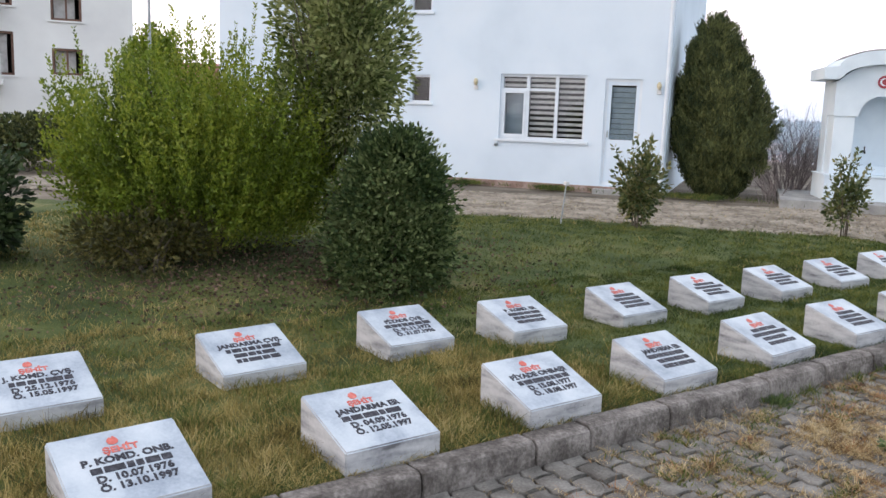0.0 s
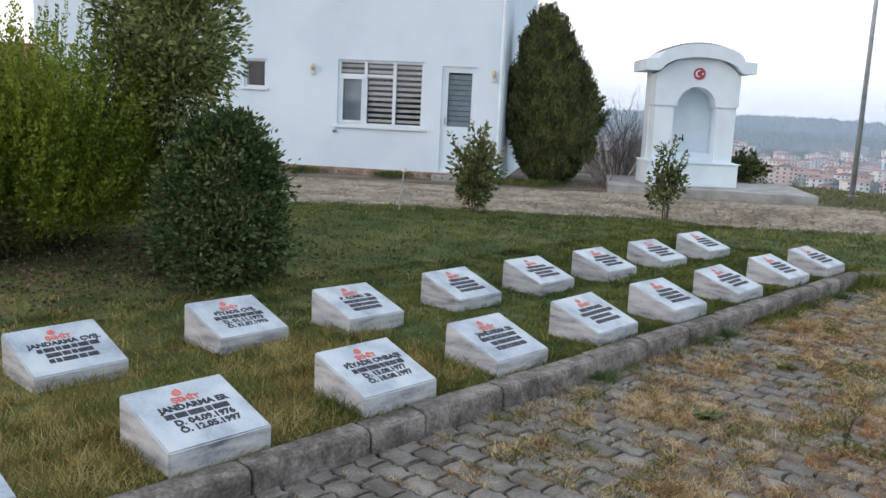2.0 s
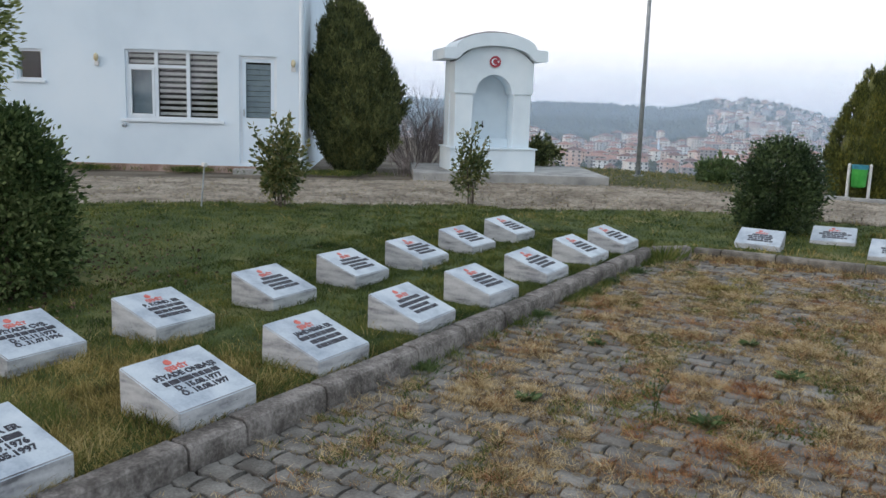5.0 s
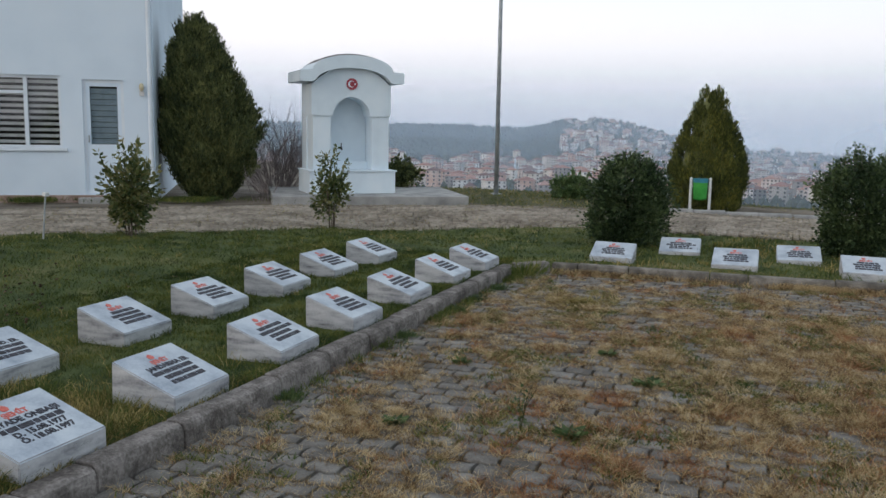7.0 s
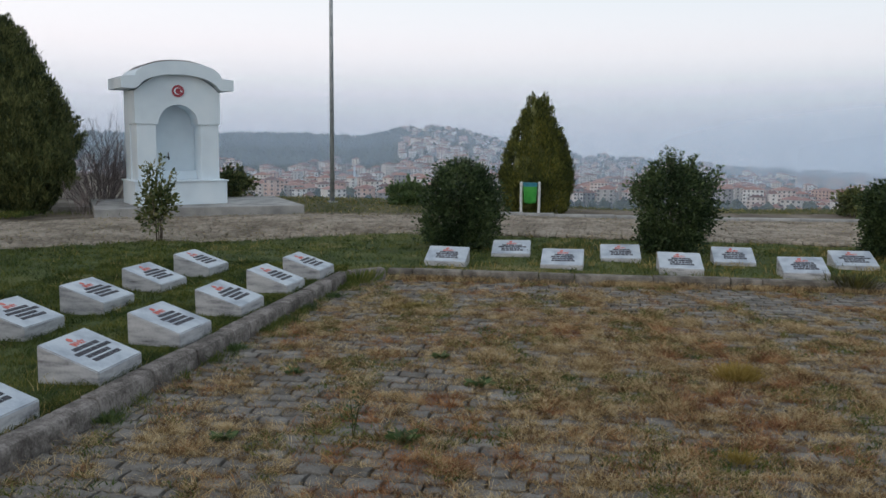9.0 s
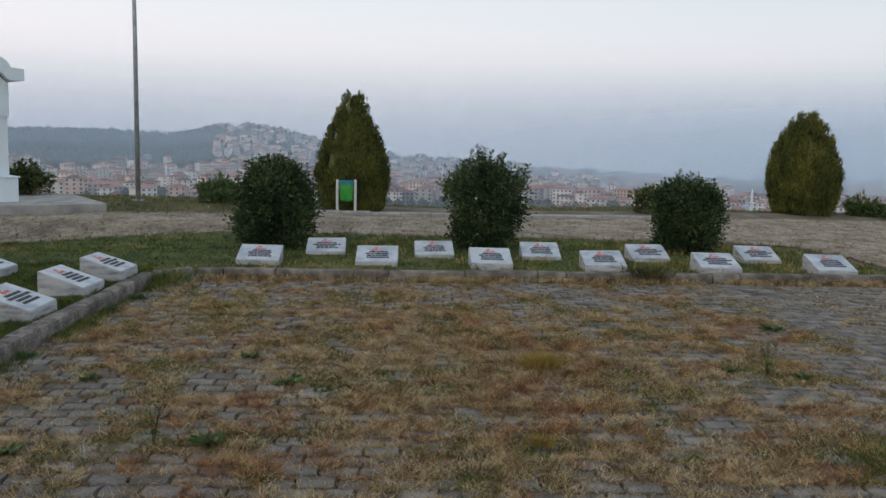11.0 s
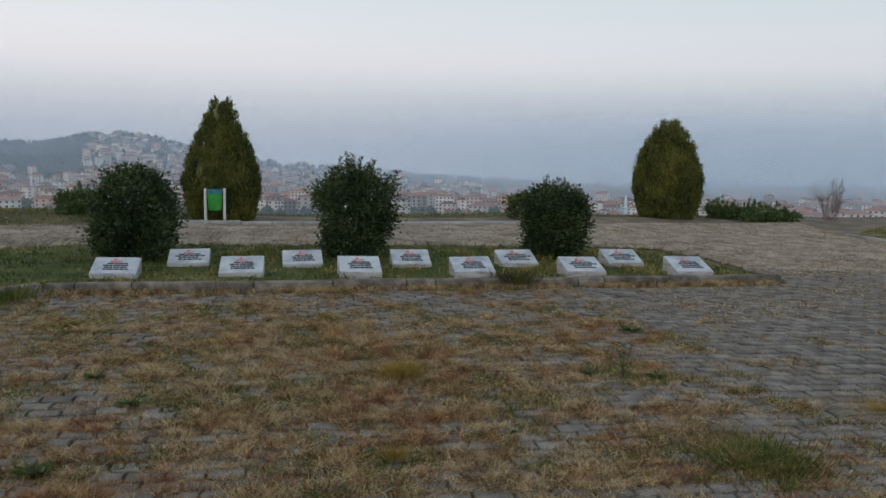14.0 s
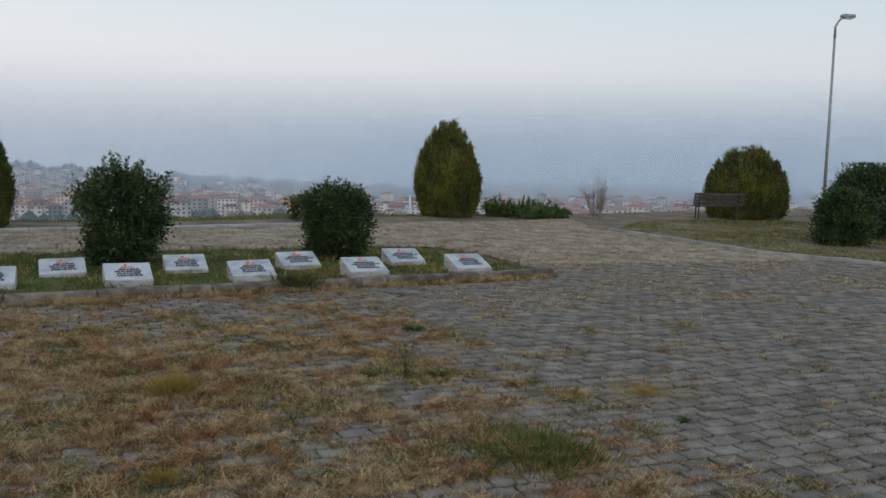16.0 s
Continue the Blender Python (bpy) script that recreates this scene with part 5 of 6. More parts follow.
bench(20.5, -17.35, 0.05, -115)
st = thing("stake", pose(8.55, 8.75, lz(8.55, 8.75), 3, 4, 0), "thin grey stake with a pale cap in the lawn", "stake")
part("rod", tube([(0, 0, -0.1), (0, 0, 0.55)], [0.014, 0.012], 6), M_POLE, st)
part("cap", box(-0.03, -0.03, 0.55, 0.03, 0.03, 0.60, 0.006), M_WHITE_METAL, st)

# ---- the town across the valley ----
def far_town():
    n = 4800
    az = rng.uniform(-62, 34, n * 3)
    r = 640 + 1560 * rng.uniform(0, 1, n * 3)
    wood = (az > 13.5) & (az < 34) & (r > 1330 + 110 * np.sin(az * 0.8))
    wood |= wave(az * 12, r / 12, 7.0) + 0.5 * wave(az * 12, r / 12, 2.5, 3.0) > 0.42
    az, r = az[~wood][:n], r[~wood][:n]
    n = len(az)
    x, y = r * np.cos(np.radians(az)), r * np.sin(np.radians(az))
    z = land(x, y) - 1.0
    block = rng.uniform(0, 1, n) < 0.42
    w, d = np.where(block, rng.uniform(9, 14, n), rng.uniform(6, 10, n)), np.where(block, rng.uniform(9, 17, n), rng.uniform(6, 10, n))
    crest = 0.42 + 0.58 * step(0.0, 1.0, (2150 - r) / 500)
    h = np.where(block, rng.choice([12, 15, 18, 21], n, p=[0.3, 0.35, 0.25, 0.1]), rng.choice([4, 6, 9], n)) * crest + 1
    t = rng.uniform(-0.5, 0.5, n) + np.radians(az)
    ux, uy = np.stack([np.cos(t), np.sin(t)], -1), np.stack([-np.sin(t), np.cos(t)], -1)
    c = np.stack([x, y], -1)

    def ring(s, zz):
        return [np.concatenate([c + ux * (a * w / 2 * s)[:, None] + uy * (b * d / 2 * s)[:, None], zz[:, None]], 1) for a, b in ((-1, -1), (1, -1), (1, 1), (-1, 1))]

    one = np.ones(n)
    lo, hi = ring(one, z), ring(one, z + h)
    V = np.concatenate(lo + hi).reshape(8, n, 3).transpose(1, 0, 2).reshape(-1, 3)
    b = np.arange(n)[:, None] * 8
    F = []
    for i in range(4):
        j = (i + 1) % 4
        F += [b + np.array([[i, j, 4 + j]]), b + np.array([[i, 4 + j, 4 + i]])]
    tagged(part("town_house_walls", indexed_mesh("town_house_walls", V, np.concatenate(F), M_CITY_WALL), M_CITY_WALL), "pale walls of the hazy town across the valley", "town", kind="stuff")
    e = ring(one * 1.12, z + h)
    ridge = [np.concatenate([c + ux * (a * w * 0.18)[:, None], (z + h + 2.6)[:, None]], 1) for a in (-1, 1)]
    V = np.concatenate(e + ridge).reshape(6, n, 3).transpose(1, 0, 2).reshape(-1, 3)
    b = np.arange(n)[:, None] * 6
    F = [b + np.array([f]) for f in ((0, 1, 5), (0, 5, 4), (1, 2, 5), (2, 3, 4), (2, 4, 5), (3, 0, 4))]
    tagged(part("town_house_roofs", indexed_mesh("town_house_roofs", V, np.concatenate(F), M_CITY_ROOF), M_CITY_ROOF), "red tiled roofs of the hazy town", "town", kind="stuff")
    # window rows on the walls that face the hill
    P = []
    near = np.where(r < 1750)[0]
    for i in near:
        for lev in range(int(h[i] // 3)):
            zz = z[i] + 2.0 + 3.0 * lev
            for s in np.linspace(-0.8, 0.8, max(2, int(d[i] / 3.2))):
                q = c[i] - ux[i] * (w[i] / 2 + 0.15) + uy[i] * s * d[i] / 2
                a, bb = q - uy[i] * 0.75, q + uy[i] * 0.75
                P.append(((*a, zz), (*bb, zz), (*bb, zz + 1.4), (*a, zz + 1.4)))
    tagged(part("town_windows", fast_mesh("town_windows", np.array(P), 4, M_CITY_WIN), M_CITY_WIN), "dark windows of the far town houses", "window", kind="stuff")
    # far woods: rough cones between the houses and on the forest hill
    m = 12000
    az = np.concatenate([rng.uniform(-62, 34, m - 4000), rng.uniform(13.5, 34, 4000)])
    r = np.concatenate([590 + 1600 * rng.uniform(0, 1, m - 4000), rng.uniform(1330, 2230, 4000)])
    x, y = r * np.cos(np.radians(az)), r * np.sin(np.radians(az))
    z = land(x, y) - 1
    rr, hh = rng.uniform(3, 7, m), rng.uniform(7, 14, m)
    V, F = [], []
    for k in range(6):
        a = 2 * math.pi * k / 6
        V.append(np.stack([x + rr * math.cos(a), y + rr * math.sin(a), z + hh * 0.25], -1))
    for k in range(6):
        a = 2 * math.pi * k / 6 + 0.4
        V.append(np.stack([x + rr * 0.7 * math.cos(a), y + rr * 0.7 * math.sin(a), z + hh * 0.7], -1))
    V.append(np.stack([x, y, z + hh], -1))
    V = np.stack(V, 1).reshape(-1, 3)
    b = np.arange(m)[:, None] * 13
    for k in range(6):
        j = (k + 1) % 6
        F += [b + np.array([f]) for f in ((k, j, 6 + j), (k, 6 + j, 6 + k), (6 + k, 6 + j, 12))]
    tagged(part("far_woods", indexed_mesh("far_woods", V, np.concatenate(F), M_WOOD_FAR), M_WOOD_FAR), "dark woods on the far hills", "trees", kind="stuff")


far_town()


def minaret(az, r, h):
    x, y = r * math.cos(radians(az)), r * math.sin(radians(az))
    z = float(land(np.float64(x), np.float64(y)))
    t = thing("mosque", pose(x, y, z), "small far white mosque with a slim minaret", "mosque")
    part("minaret", tube([(0, 0, 0), (0, 0, h * 0.6), (0, 0, h * 0.62), (0, 0, h * 0.65), (0, 0, h * 0.66), (0, 0, h * 0.85), (0, 0, h)], [1.3, 1.1, 2.0, 2.0, 1.0, 0.95, 0.05], 10), M_WALL, t)
    part("hall", box(3, -7, -1, 17, 7, 9), M_WALL, t)
    bm = bmesh.new()
    bmesh.ops.create_uvsphere(bm, u_segments=16, v_segments=8, radius=6, matrix=Matrix.Translation((10, 0, 9)))
    part("dome", bm, M_POLE, t)


minaret(16.6, 1050, 26)
minaret(-20.6, 640, 26)


def mist_sheet(name, r, density, base, top, south=0.0):
    az = np.radians(np.linspace(-85, 60, 60))
    V = np.concatenate([np.stack([r * np.cos(az), r * np.sin(az), np.full(60, z)], -1) for z in (-90.0, top + 5)])
    k = np.arange(59)
    T = np.concatenate([np.stack([k, k + 1, k + 61], -1), np.stack([k, k + 61, k + 60], -1)])
    ob = part(name, indexed_mesh(name, V, T, mist_material(name, density, top, base, south), True), None)
    ob.visible_shadow = False
    return tagged(ob, "thin evening mist over the valley", "mist", kind="structure")


mist_sheet("backdrop_mist_1", 540, 0.22, -40, 75, 1.1)
mist_sheet("backdrop_mist_2", 950, 0.19, -30, 100, 1.2)
mist_sheet("backdrop_mist_3", 1400, 0.22, -15, 130, 1.9)
mist_sheet("backdrop_mist_4", 1850, 0.24, -20, 180, 2.6)
mist_sheet("backdrop_mist_5", 2400, 0.28, 40, 330)

# ---- grass, weeds, litter ----
def blades(name, x, y, z, h, w, bend, material, label, category="grass"):
    """Grass blades: a bent, pointed pair of triangles each."""
    n = len(x)
    a = rng.uniform(0, 2 * math.pi, n)
    b = rng.uniform(0, 2 * math.pi, n)
    P = np.stack([x, y, z - 0.01], -1)
    s = np.stack([np.cos(a), np.sin(a), np.zeros(n)], -1) * (w / 2)[:, None]
    lean = np.stack([np.cos(b), np.sin(b), np.zeros(n)], -1) * (bend * h)[:, None]
    up = np.stack([np.zeros(n), np.zeros(n), h], -1)
    mid = P + up * 0.6 + lean * 0.35
    tip = P + up + lean
    mid = P + (mid - P) * 0.75
    V = np.stack([P, mid + s, tip, mid - s], 1).reshape(-1, 3)
    k = np.arange(n) * 4
    T = np.concatenate([np.stack([k, k + 1, k + 3], -1), np.stack([k + 3, k + 1, k + 2], -1)])
    return tagged(part(name, indexed_mesh(name, V, T, material), material), label, category, kind="stuff")


def scatter(poly, n, x0, x1, y0, y1, margin=0.02):
    x, y = rng.uniform(x0, x1, n), rng.uniform(y0, y1, n)
    ok = inside(x, y, poly) > margin
    return x[ok], y[ok]


def lawn_grass():
    X, Y = [], []
    for n, b in ((170000, (-0.5, 11, 3.2, 6.2)), (150000, (0, 15, 6, 12)), (60000, (10.8, 15.3, -6.9, 6.4))):
        x, y = scatter(LAWN, n, *b)
        X.append(x), Y.append(y)
    x, y = np.concatenate(X), np.concatenate(Y)
    shade = np.exp(-(((x - 3.9) / 2.0) ** 2 + ((y - 7.6) / 0.9) ** 2))
    dry = wave(x, y, 0.55, 2.0) * 0.4 + wave(x, y, 0.17, 5.0) * 0.5 + wave(x, y, 0.07, 1.0) * 0.35 + 0.72 * np.exp(-((y - 4.1) / 0.75) ** 2) * step(5.4, 3.6, x) * step(0.3, 1.5, x) + 0.42 * step(3.4, 1.8, x) + 0.2 * np.exp(-((y - 6.3) / 0.7) ** 2) * (x < 4) - 0.20 - 0.50 * step(3.4, 5.6, x) + 0.40 * step(10.6, 11.2, x) * step(1.5, -4.0, y) + rng.normal(size=len(x)) * 0.25
    keep = rng.uniform(0, 1, len(x)) > shade * 0.93
    green = keep & (dry < 0.17)
    straw = keep & (dry >= 0.17)
    far = np.clip(np.hypot(x, y) / 7.5, 0.8, 2.0)
    for m, name, material, label, lo, hi, bd in ((green, "lawn_grass", M_GRASS, "short uneven green grass of the lawn", 0.02, 0.055, 0.6), (straw, "dry_lawn_grass", M_LAWN_STRAW, "dry yellowed grass in the lawn", 0.02, 0.065, 0.7)):
        n = int(m.sum())
        blades(name, x[m], y[m], lawn_top(x[m], y[m]), rng.uniform(lo, hi, n) * rng.uniform(0.6, 1.15, n) * np.clip(1 + 0.7 * wave(x[m], y[m], 0.11, 9.0), 0.3, 2), rng.uniform(0.0035, 0.007, n) * far[m], rng.uniform(0.1, 1.0, n) * bd * 2, material, label)
    # clumps of longer yellowed blades, most of them round the first row of stones
    cx, cy = np.concatenate([rng.uniform(0.3, 4.2, 1500), rng.uniform(0, 14, 200)]), np.concatenate([3.3 + np.abs(rng.normal(size=1500)) * 0.75, rng.uniform(3.4, 9, 200)])
    ok = (inside(cx, cy, LAWN) > 0.08) & (np.exp(-(((cx - 3.9) / 2.0) ** 2 + ((cy - 7.6) / 0.9) ** 2)) < 0.5)
    cx, cy = cx[ok], cy[ok]
    x, y = np.repeat(cx, 18) + rng.normal(size=len(cx) * 18) * 0.035, np.repeat(cy, 18) + rng.normal(size=len(cx) * 18) * 0.035
    x, y = x[(q := inside(x, y, LAWN) > 0.02)], y[q]
    n = len(x)
    pale = wave(x, y, 0.3, 6.0) + rng.normal(size=n) * 0.25 > -0.15
    for m, nm, material, lab in ((pale, "yellowed_clumps", M_LAWN_STRAW, "clumps of yellowed grass between the stones"), (~pale, "green_clumps", M_TUFT, "clumps of green grass between the stones")):
        q = int(m.sum())
        blades(nm, x[m], y[m], lawn_top(x[m], y[m]), rng.uniform(0.02, 0.12, q), rng.uniform(0.003, 0.006, q), rng.uniform(0.1, 1.4, q), material, lab)
    # longer growth in front of the shrubs, along the kerb's back and round the stones
    x, y = scatter(LAWN, 26000, 0, 10.8, 3.2, 3.34, 0.0)
    n = len(x)
    dry_end = x + rng.normal(size=n) * 1.2 < 4.0
    for m, nm, material, lab in ((dry_end, "kerb_dry_grass", M_LAWN_STRAW, "dry grass growing behind the kerb"), (~dry_end, "kerb_grass", M_GRASS, "green grass growing behind the kerb")):
        q = int(m.sum())
        blades(nm, x[m], y[m], lawn_top(x[m], y[m]) - 0.02, rng.uniform(0.02, 0.07, q), rng.uniform(0.003, 0.006, q), rng.uniform(0.2, 1.3, q), material, lab)
    x, y = scatter(LAWN, 9000, 10.98, 11.75, -6.6, 2.9, 0.0)
    near = x < 11.15 + 0.0575 * (2.7 - y) + 0.12
    x, y = x[near], y[near]
    n = len(x)
    blades("kerb_grass_east", x, y, lawn_top(x, y) - 0.02, rng.uniform(0.02, 0.07, n), rng.uniform(0.005, 0.01, n), rng.uniform(0.2, 1.3, n), M_LAWN_STRAW, "dry grass growing behind the kerb")
    for poly, n, b, nm, lab in ((LAWN_B, 70000, (10, 22, -20, -12.2), "far_lawn_grass", "thin yellowed grass round the bench"), (VERGE, 36000, (17, 24.5, -13.5, 8.5), "verge_grass", "rough grass along the rim of the hill")):
        x, y = scatter(poly, n, *b)
        n = len(x)
        blades(nm, x, y, lawn_top(x, y), rng.uniform(0.02, 0.07, n), rng.uniform(0.010, 0.018, n), rng.uniform(0.3, 1.2, n), M_TUFT if poly is LAWN_B else M_GRASS, lab)
        m = rng.uniform(0, 1, n) < 0.4
        blades(nm + "_dry", x[m] + 0.05, y[m], lawn_top(x[m], y[m]), rng.uniform(0.02, 0.09, int(m.sum())), rng.uniform(0.008, 0.014, int(m.sum())), rng.uniform(0.3, 1.2, int(m.sum())), M_LAWN_STRAW, "dry stalks among the rough grass")
    # longer grass round the far row of stones
    cx, cy = scatter(LAWN, 900, 11.1, 15.0, -6.8, 2.6, 0.1)
    keep = wave(cx, cy, 0.5, 3.0) + rng.normal(size=len(cx)) * 0.3 > 0.1
    cx, cy = cx[keep], cy[keep]
    x, y = np.repeat(cx, 22) + rng.normal(size=len(cx) * 22) * 0.06, np.repeat(cy, 22) + rng.normal(size=len(cx) * 22) * 0.06
    pale = np.repeat(rng.uniform(0, 1, len(cx)) < 0.3 + 0.4 * step(1.0, -4.0, cy), 22)
    for m, nm, material, lab in ((pale, "bed_dry_grass", M_LAWN_STRAW, "long yellowed grass round the far stones"), (~pale, "bed_grass", M_GRASS, "long green grass round the far stones")):
        q = int(m.sum())
        blades(nm, x[m], y[m], lawn_top(x[m], y[m]), rng.uniform(0.04, 0.13, q), rng.uniform(0.006, 0.011, q), rng.uniform(0.2, 1.1, q), material, lab)
    # weeds at the foot of the building and the road's edge
    t = rng.uniform(-8, 3.4, 22000)
    off = np.abs(rng.normal(size=len(t))) * 0.28 + 0.05
    patch = wave(t, t * 0 + 3, 0.5, 1.0) + rng.normal(size=len(t)) * 0.25 > 0.05
    t, off = t[patch], off[patch]
    e, nn = np.array([math.cos(FA), math.sin(FA)]), np.array([math.sin(FA), -math.cos(FA)])
    x, y = 14.65 + e[0] * t + nn[0] * off, 12.0 + e[1] * t + nn[1] * off
    n = len(x)
    blades("wall_foot_grass", x, y, level(x, y), rng.uniform(0.02, 0.13, n), rng.uniform(0.008, 0.016, n), rng.uniform(0.2, 1.2, n), M_GRASS, "weeds at the foot of the white building")


lawn_grass()
PAVED = [(-3, 3.06), (10.5, 3.06), (10.80, 2.82), (11.36, -6.95), (12.9, -7.05), (12.4, -9.5), (12.05, -12.65), (12.0, -12.7), (10.5, -13.15), (5.5, -15.8), (-3, -15.8)]


def dry_growth():
    """Dry grass rooted in the joints, in patches over the paving."""
    c = 17000
    x, y = rng.uniform(2.5, 11.5, c * 4), rng.uniform(-8.5, 3.0, c * 4)
    ok = inside(x, y, PAVED) > 0.03
    field = wave(x, y, 0.75, 1.0) * 0.30 + wave(x, y, 0.21, 3.0) * 0.42 + wave(x, y, 0.085, 6.0) * 0.42 + 0.56 * np.exp(-(((x - 6.6) / 3.4) ** 2 + ((y + 0.4) / 3.0) ** 2)) - 0.5 * np.exp(-((x - 2.6) / 1.0) ** 2) - 0.55 * step(-2.6, -4.8, y) - 0.20 * step(8.8, 10.2, x) - 0.22 * np.exp(-((y - 2.3) / 0.8) ** 2) * (x < 7) + rng.normal(size=len(x)) * 0.20
    ok &= field > 0.10
    x, y, field = x[ok][:c], y[ok][:c], field[ok][:c]
    # many of them in the joint lines
    on = rng.uniform(0, 1, len(y)) < 0.55
    x = np.where(on, np.round((x - 2.96) / 0.15) * 0.15 + 2.96, x) + rng.normal(size=len(x)) * 0.012
    per = 30
    X, Y = np.repeat(x, per) + rng.normal(size=len(x) * per) * 0.026, np.repeat(y, per) + rng.normal(size=len(x) * per) * 0.040
    tall = np.repeat(rng.uniform(0.45, 1.7, len(x)), per)
    thick = np.clip(np.repeat(field, per), 0.1, 1.0)
    k = inside(X, Y, PAVED) > 0.0
    X, Y, thick, tall = X[k], Y[k], thick[k], tall[k]
    n = len(X)
    h = rng.uniform(0.010, 0.042, n) * tall * (0.7 + 0.6 * thick) * np.clip(1 + 0.6 * wave(X, Y, 0.12, 7.0), 0.3, 2)
    red = 0.8 * wave(X, Y, 0.55, 8.0) + 0.8 * wave(X, Y, 0.11, 2.0) + rng.normal(size=n) * 0.35 > 0.52
    for m, nm, material, lab in ((~red, "paving_dry_grass", M_STRAW, "dry straw-coloured grass growing in the paving joints"), (red, "paving_russet_grass", M_RUSSET, "russet dry grass growing in the paving joints")):
        q = int(m.sum())
        blades(nm, X[m], Y[m], np.zeros(q), h[m], rng.uniform(0.003, 0.0058, q), rng.uniform(0.2, 2.6, q), material, lab)
    m = (rng.uniform(0, 1, n) < 0.25) & (wave(X, Y, 0.3, 11.0) > 0.15)
    X, Y = X[m] + 0.02, Y[m]
    blades("paving_green_grass", X, Y, np.zeros(len(X)), rng.uniform(0.015, 0.05, len(X)), rng.uniform(0.005, 0.01, len(X)), rng.uniform(0.3, 1.5, len(X)), M_TUFT, "green grass growing in the paving joints")


dry_growth()


def joint_growth():
    """Short dry blades along the joint lines of the walked paving."""
    n = 90000
    y = rng.uniform(-8.5, 3.0, n)
    x = 2.21 + 0.15 * rng.integers(0, 62, n) + 0.019 * np.sign(np.sin(y / 0.105 * math.pi)) + rng.normal(size=n) * 0.008
    ok = (inside(x, y, PAVED) > 0.0) & (wave(x, y, 0.3, 4.0) + rng.normal(size=n) * 0.4 > -0.05)
    x, y = x[ok], y[ok]
    n = len(x)
    blades("joint_grass", x, y, np.zeros(n), rng.uniform(0.008, 0.028, n), rng.uniform(0.003, 0.006, n), rng.uniform(0.4, 2.0, n), M_STRAW, "short dry growth in the paving joints")
    # thin dry litter and stubble over the farther paving
    n = 170000
    x, y = rng.uniform(9, 21.5, n), rng.uniform(-13.5, -4.5, n)
    ok = (inside(x, y, PAVED) > 0.02) & (wave(x, y, 0.9, 2.0) * 0.5 + wave(x, y, 0.2, 6.0) * 0.5 + rng.normal(size=n) * 0.5 > 0.15 - 0.6 * step(11.0, 16.0, x))
    x, y = x[ok], y[ok]
    n = len(x)
    blades("far_joint_grass", x, y, level(x, y), rng.uniform(0.008, 0.024, n), rng.uniform(0.012, 0.022, n), rng.uniform(0.8, 3.0, n), M_STRAW, "thin dry stubble over the far paving")


joint_growth()
y = rng.uniform(-6.6, 2.7, 22000)
x = 10.83 + 0.0575 * (2.7 - y) - np.abs(rng.normal(size=22000)) * 0.06
keep = wave(y, y * 0, 0.4, 3.0) + rng.normal(size=22000) * 0.4 > 0.0
x, y = x[keep], y[keep]
blades("kerb_foot_grass", x, y, np.zeros(len(x)), rng.uniform(0.02, 0.10, len(x)), rng.uniform(0.005, 0.009, len(x)), rng.uniform(0.2, 1.2, len(x)), M_STRAW, "dry grass along the foot of the kerb")


x, y = rng.uniform(4.5, 10.4, 9000), 3.05 - np.abs(rng.normal(size=9000)) * 0.07
keep = wave(x, x * 0, 0.25, 5.0) + 0.12 * (x - 7.5) + rng.normal(size=9000) * 0.3 > 0.1
x, y = x[keep], y[keep]
blades("kerb_foot_weeds", x, y, np.zeros(len(x)), rng.uniform(0.02, 0.09, len(x)), rng.uniform(0.005, 0.009, len(x)), rng.uniform(0.2, 1.2, len(x)), M_TUFT, "yellow-green weeds along the foot of the kerb")


def tuft(name, x, y, z, r, h, n, material, label, thin=0.06):
    t = thing(name, pose(x, y, z), label, "weed", "tufts on the paving")
    a, q = rng.uniform(0, 2 * math.pi, n), np.abs(rng.normal(size=n)) * 0.5
    P = np.stack([q * r * np.cos(a), q * r * np.sin(a), np.zeros(n)], -1)
    D = np.stack([np.cos(a) * 0.7, np.sin(a) * 0.7, np.full(n, 1.0)], -1) + rng.normal(size=(n, 3)) * 0.25
    ob = part("growth", leaf_mesh("growth", P, D, h, thin, material), material, t)
    ob["kind"] = "stuff"


tuft("grass_tuft", 4.86, -2.88, 0, 0.37, 0.06, 4200, M_TUFT, "spreading patch of green grass on the paving", 0.06)
tuft("grass_tuft", 6.86, -1.02, 0, 0.15, 0.13, 900, M_GOLD, "tall golden grass tuft on the paving", 0.02)
tuft("grass_tuft", 5.1, -0.80, 0, 0.09, 0.07, 300, M_GOLD, "small golden grass tuft on the paving", 0.03)
tuft("grass_tuft", 9.0, 1.95, 0, 0.55, 0.05, 1500, M_LAWN_STRAW, "thin patch of yellow-green grass on the paving", 0.05)
tuft("grass_tuft", 5.75, -4.25, 0, 0.50, 0.03, 1700, M_GOLD, "thin patch of yellow-green grass on the paving", 0.05)
tuft("dead_plant", 11.16, -2.95, 0.06, 0.30, 0.17, 420, M_OLIVE, "withered brown plant leaning over the kerb", 0.025)
tuft("dead_plant", 10.42, 2.96, 0.0, 0.32, 0.19, 420, M_TUFT, "withered thin plant beside the kerb corner", 0.025)
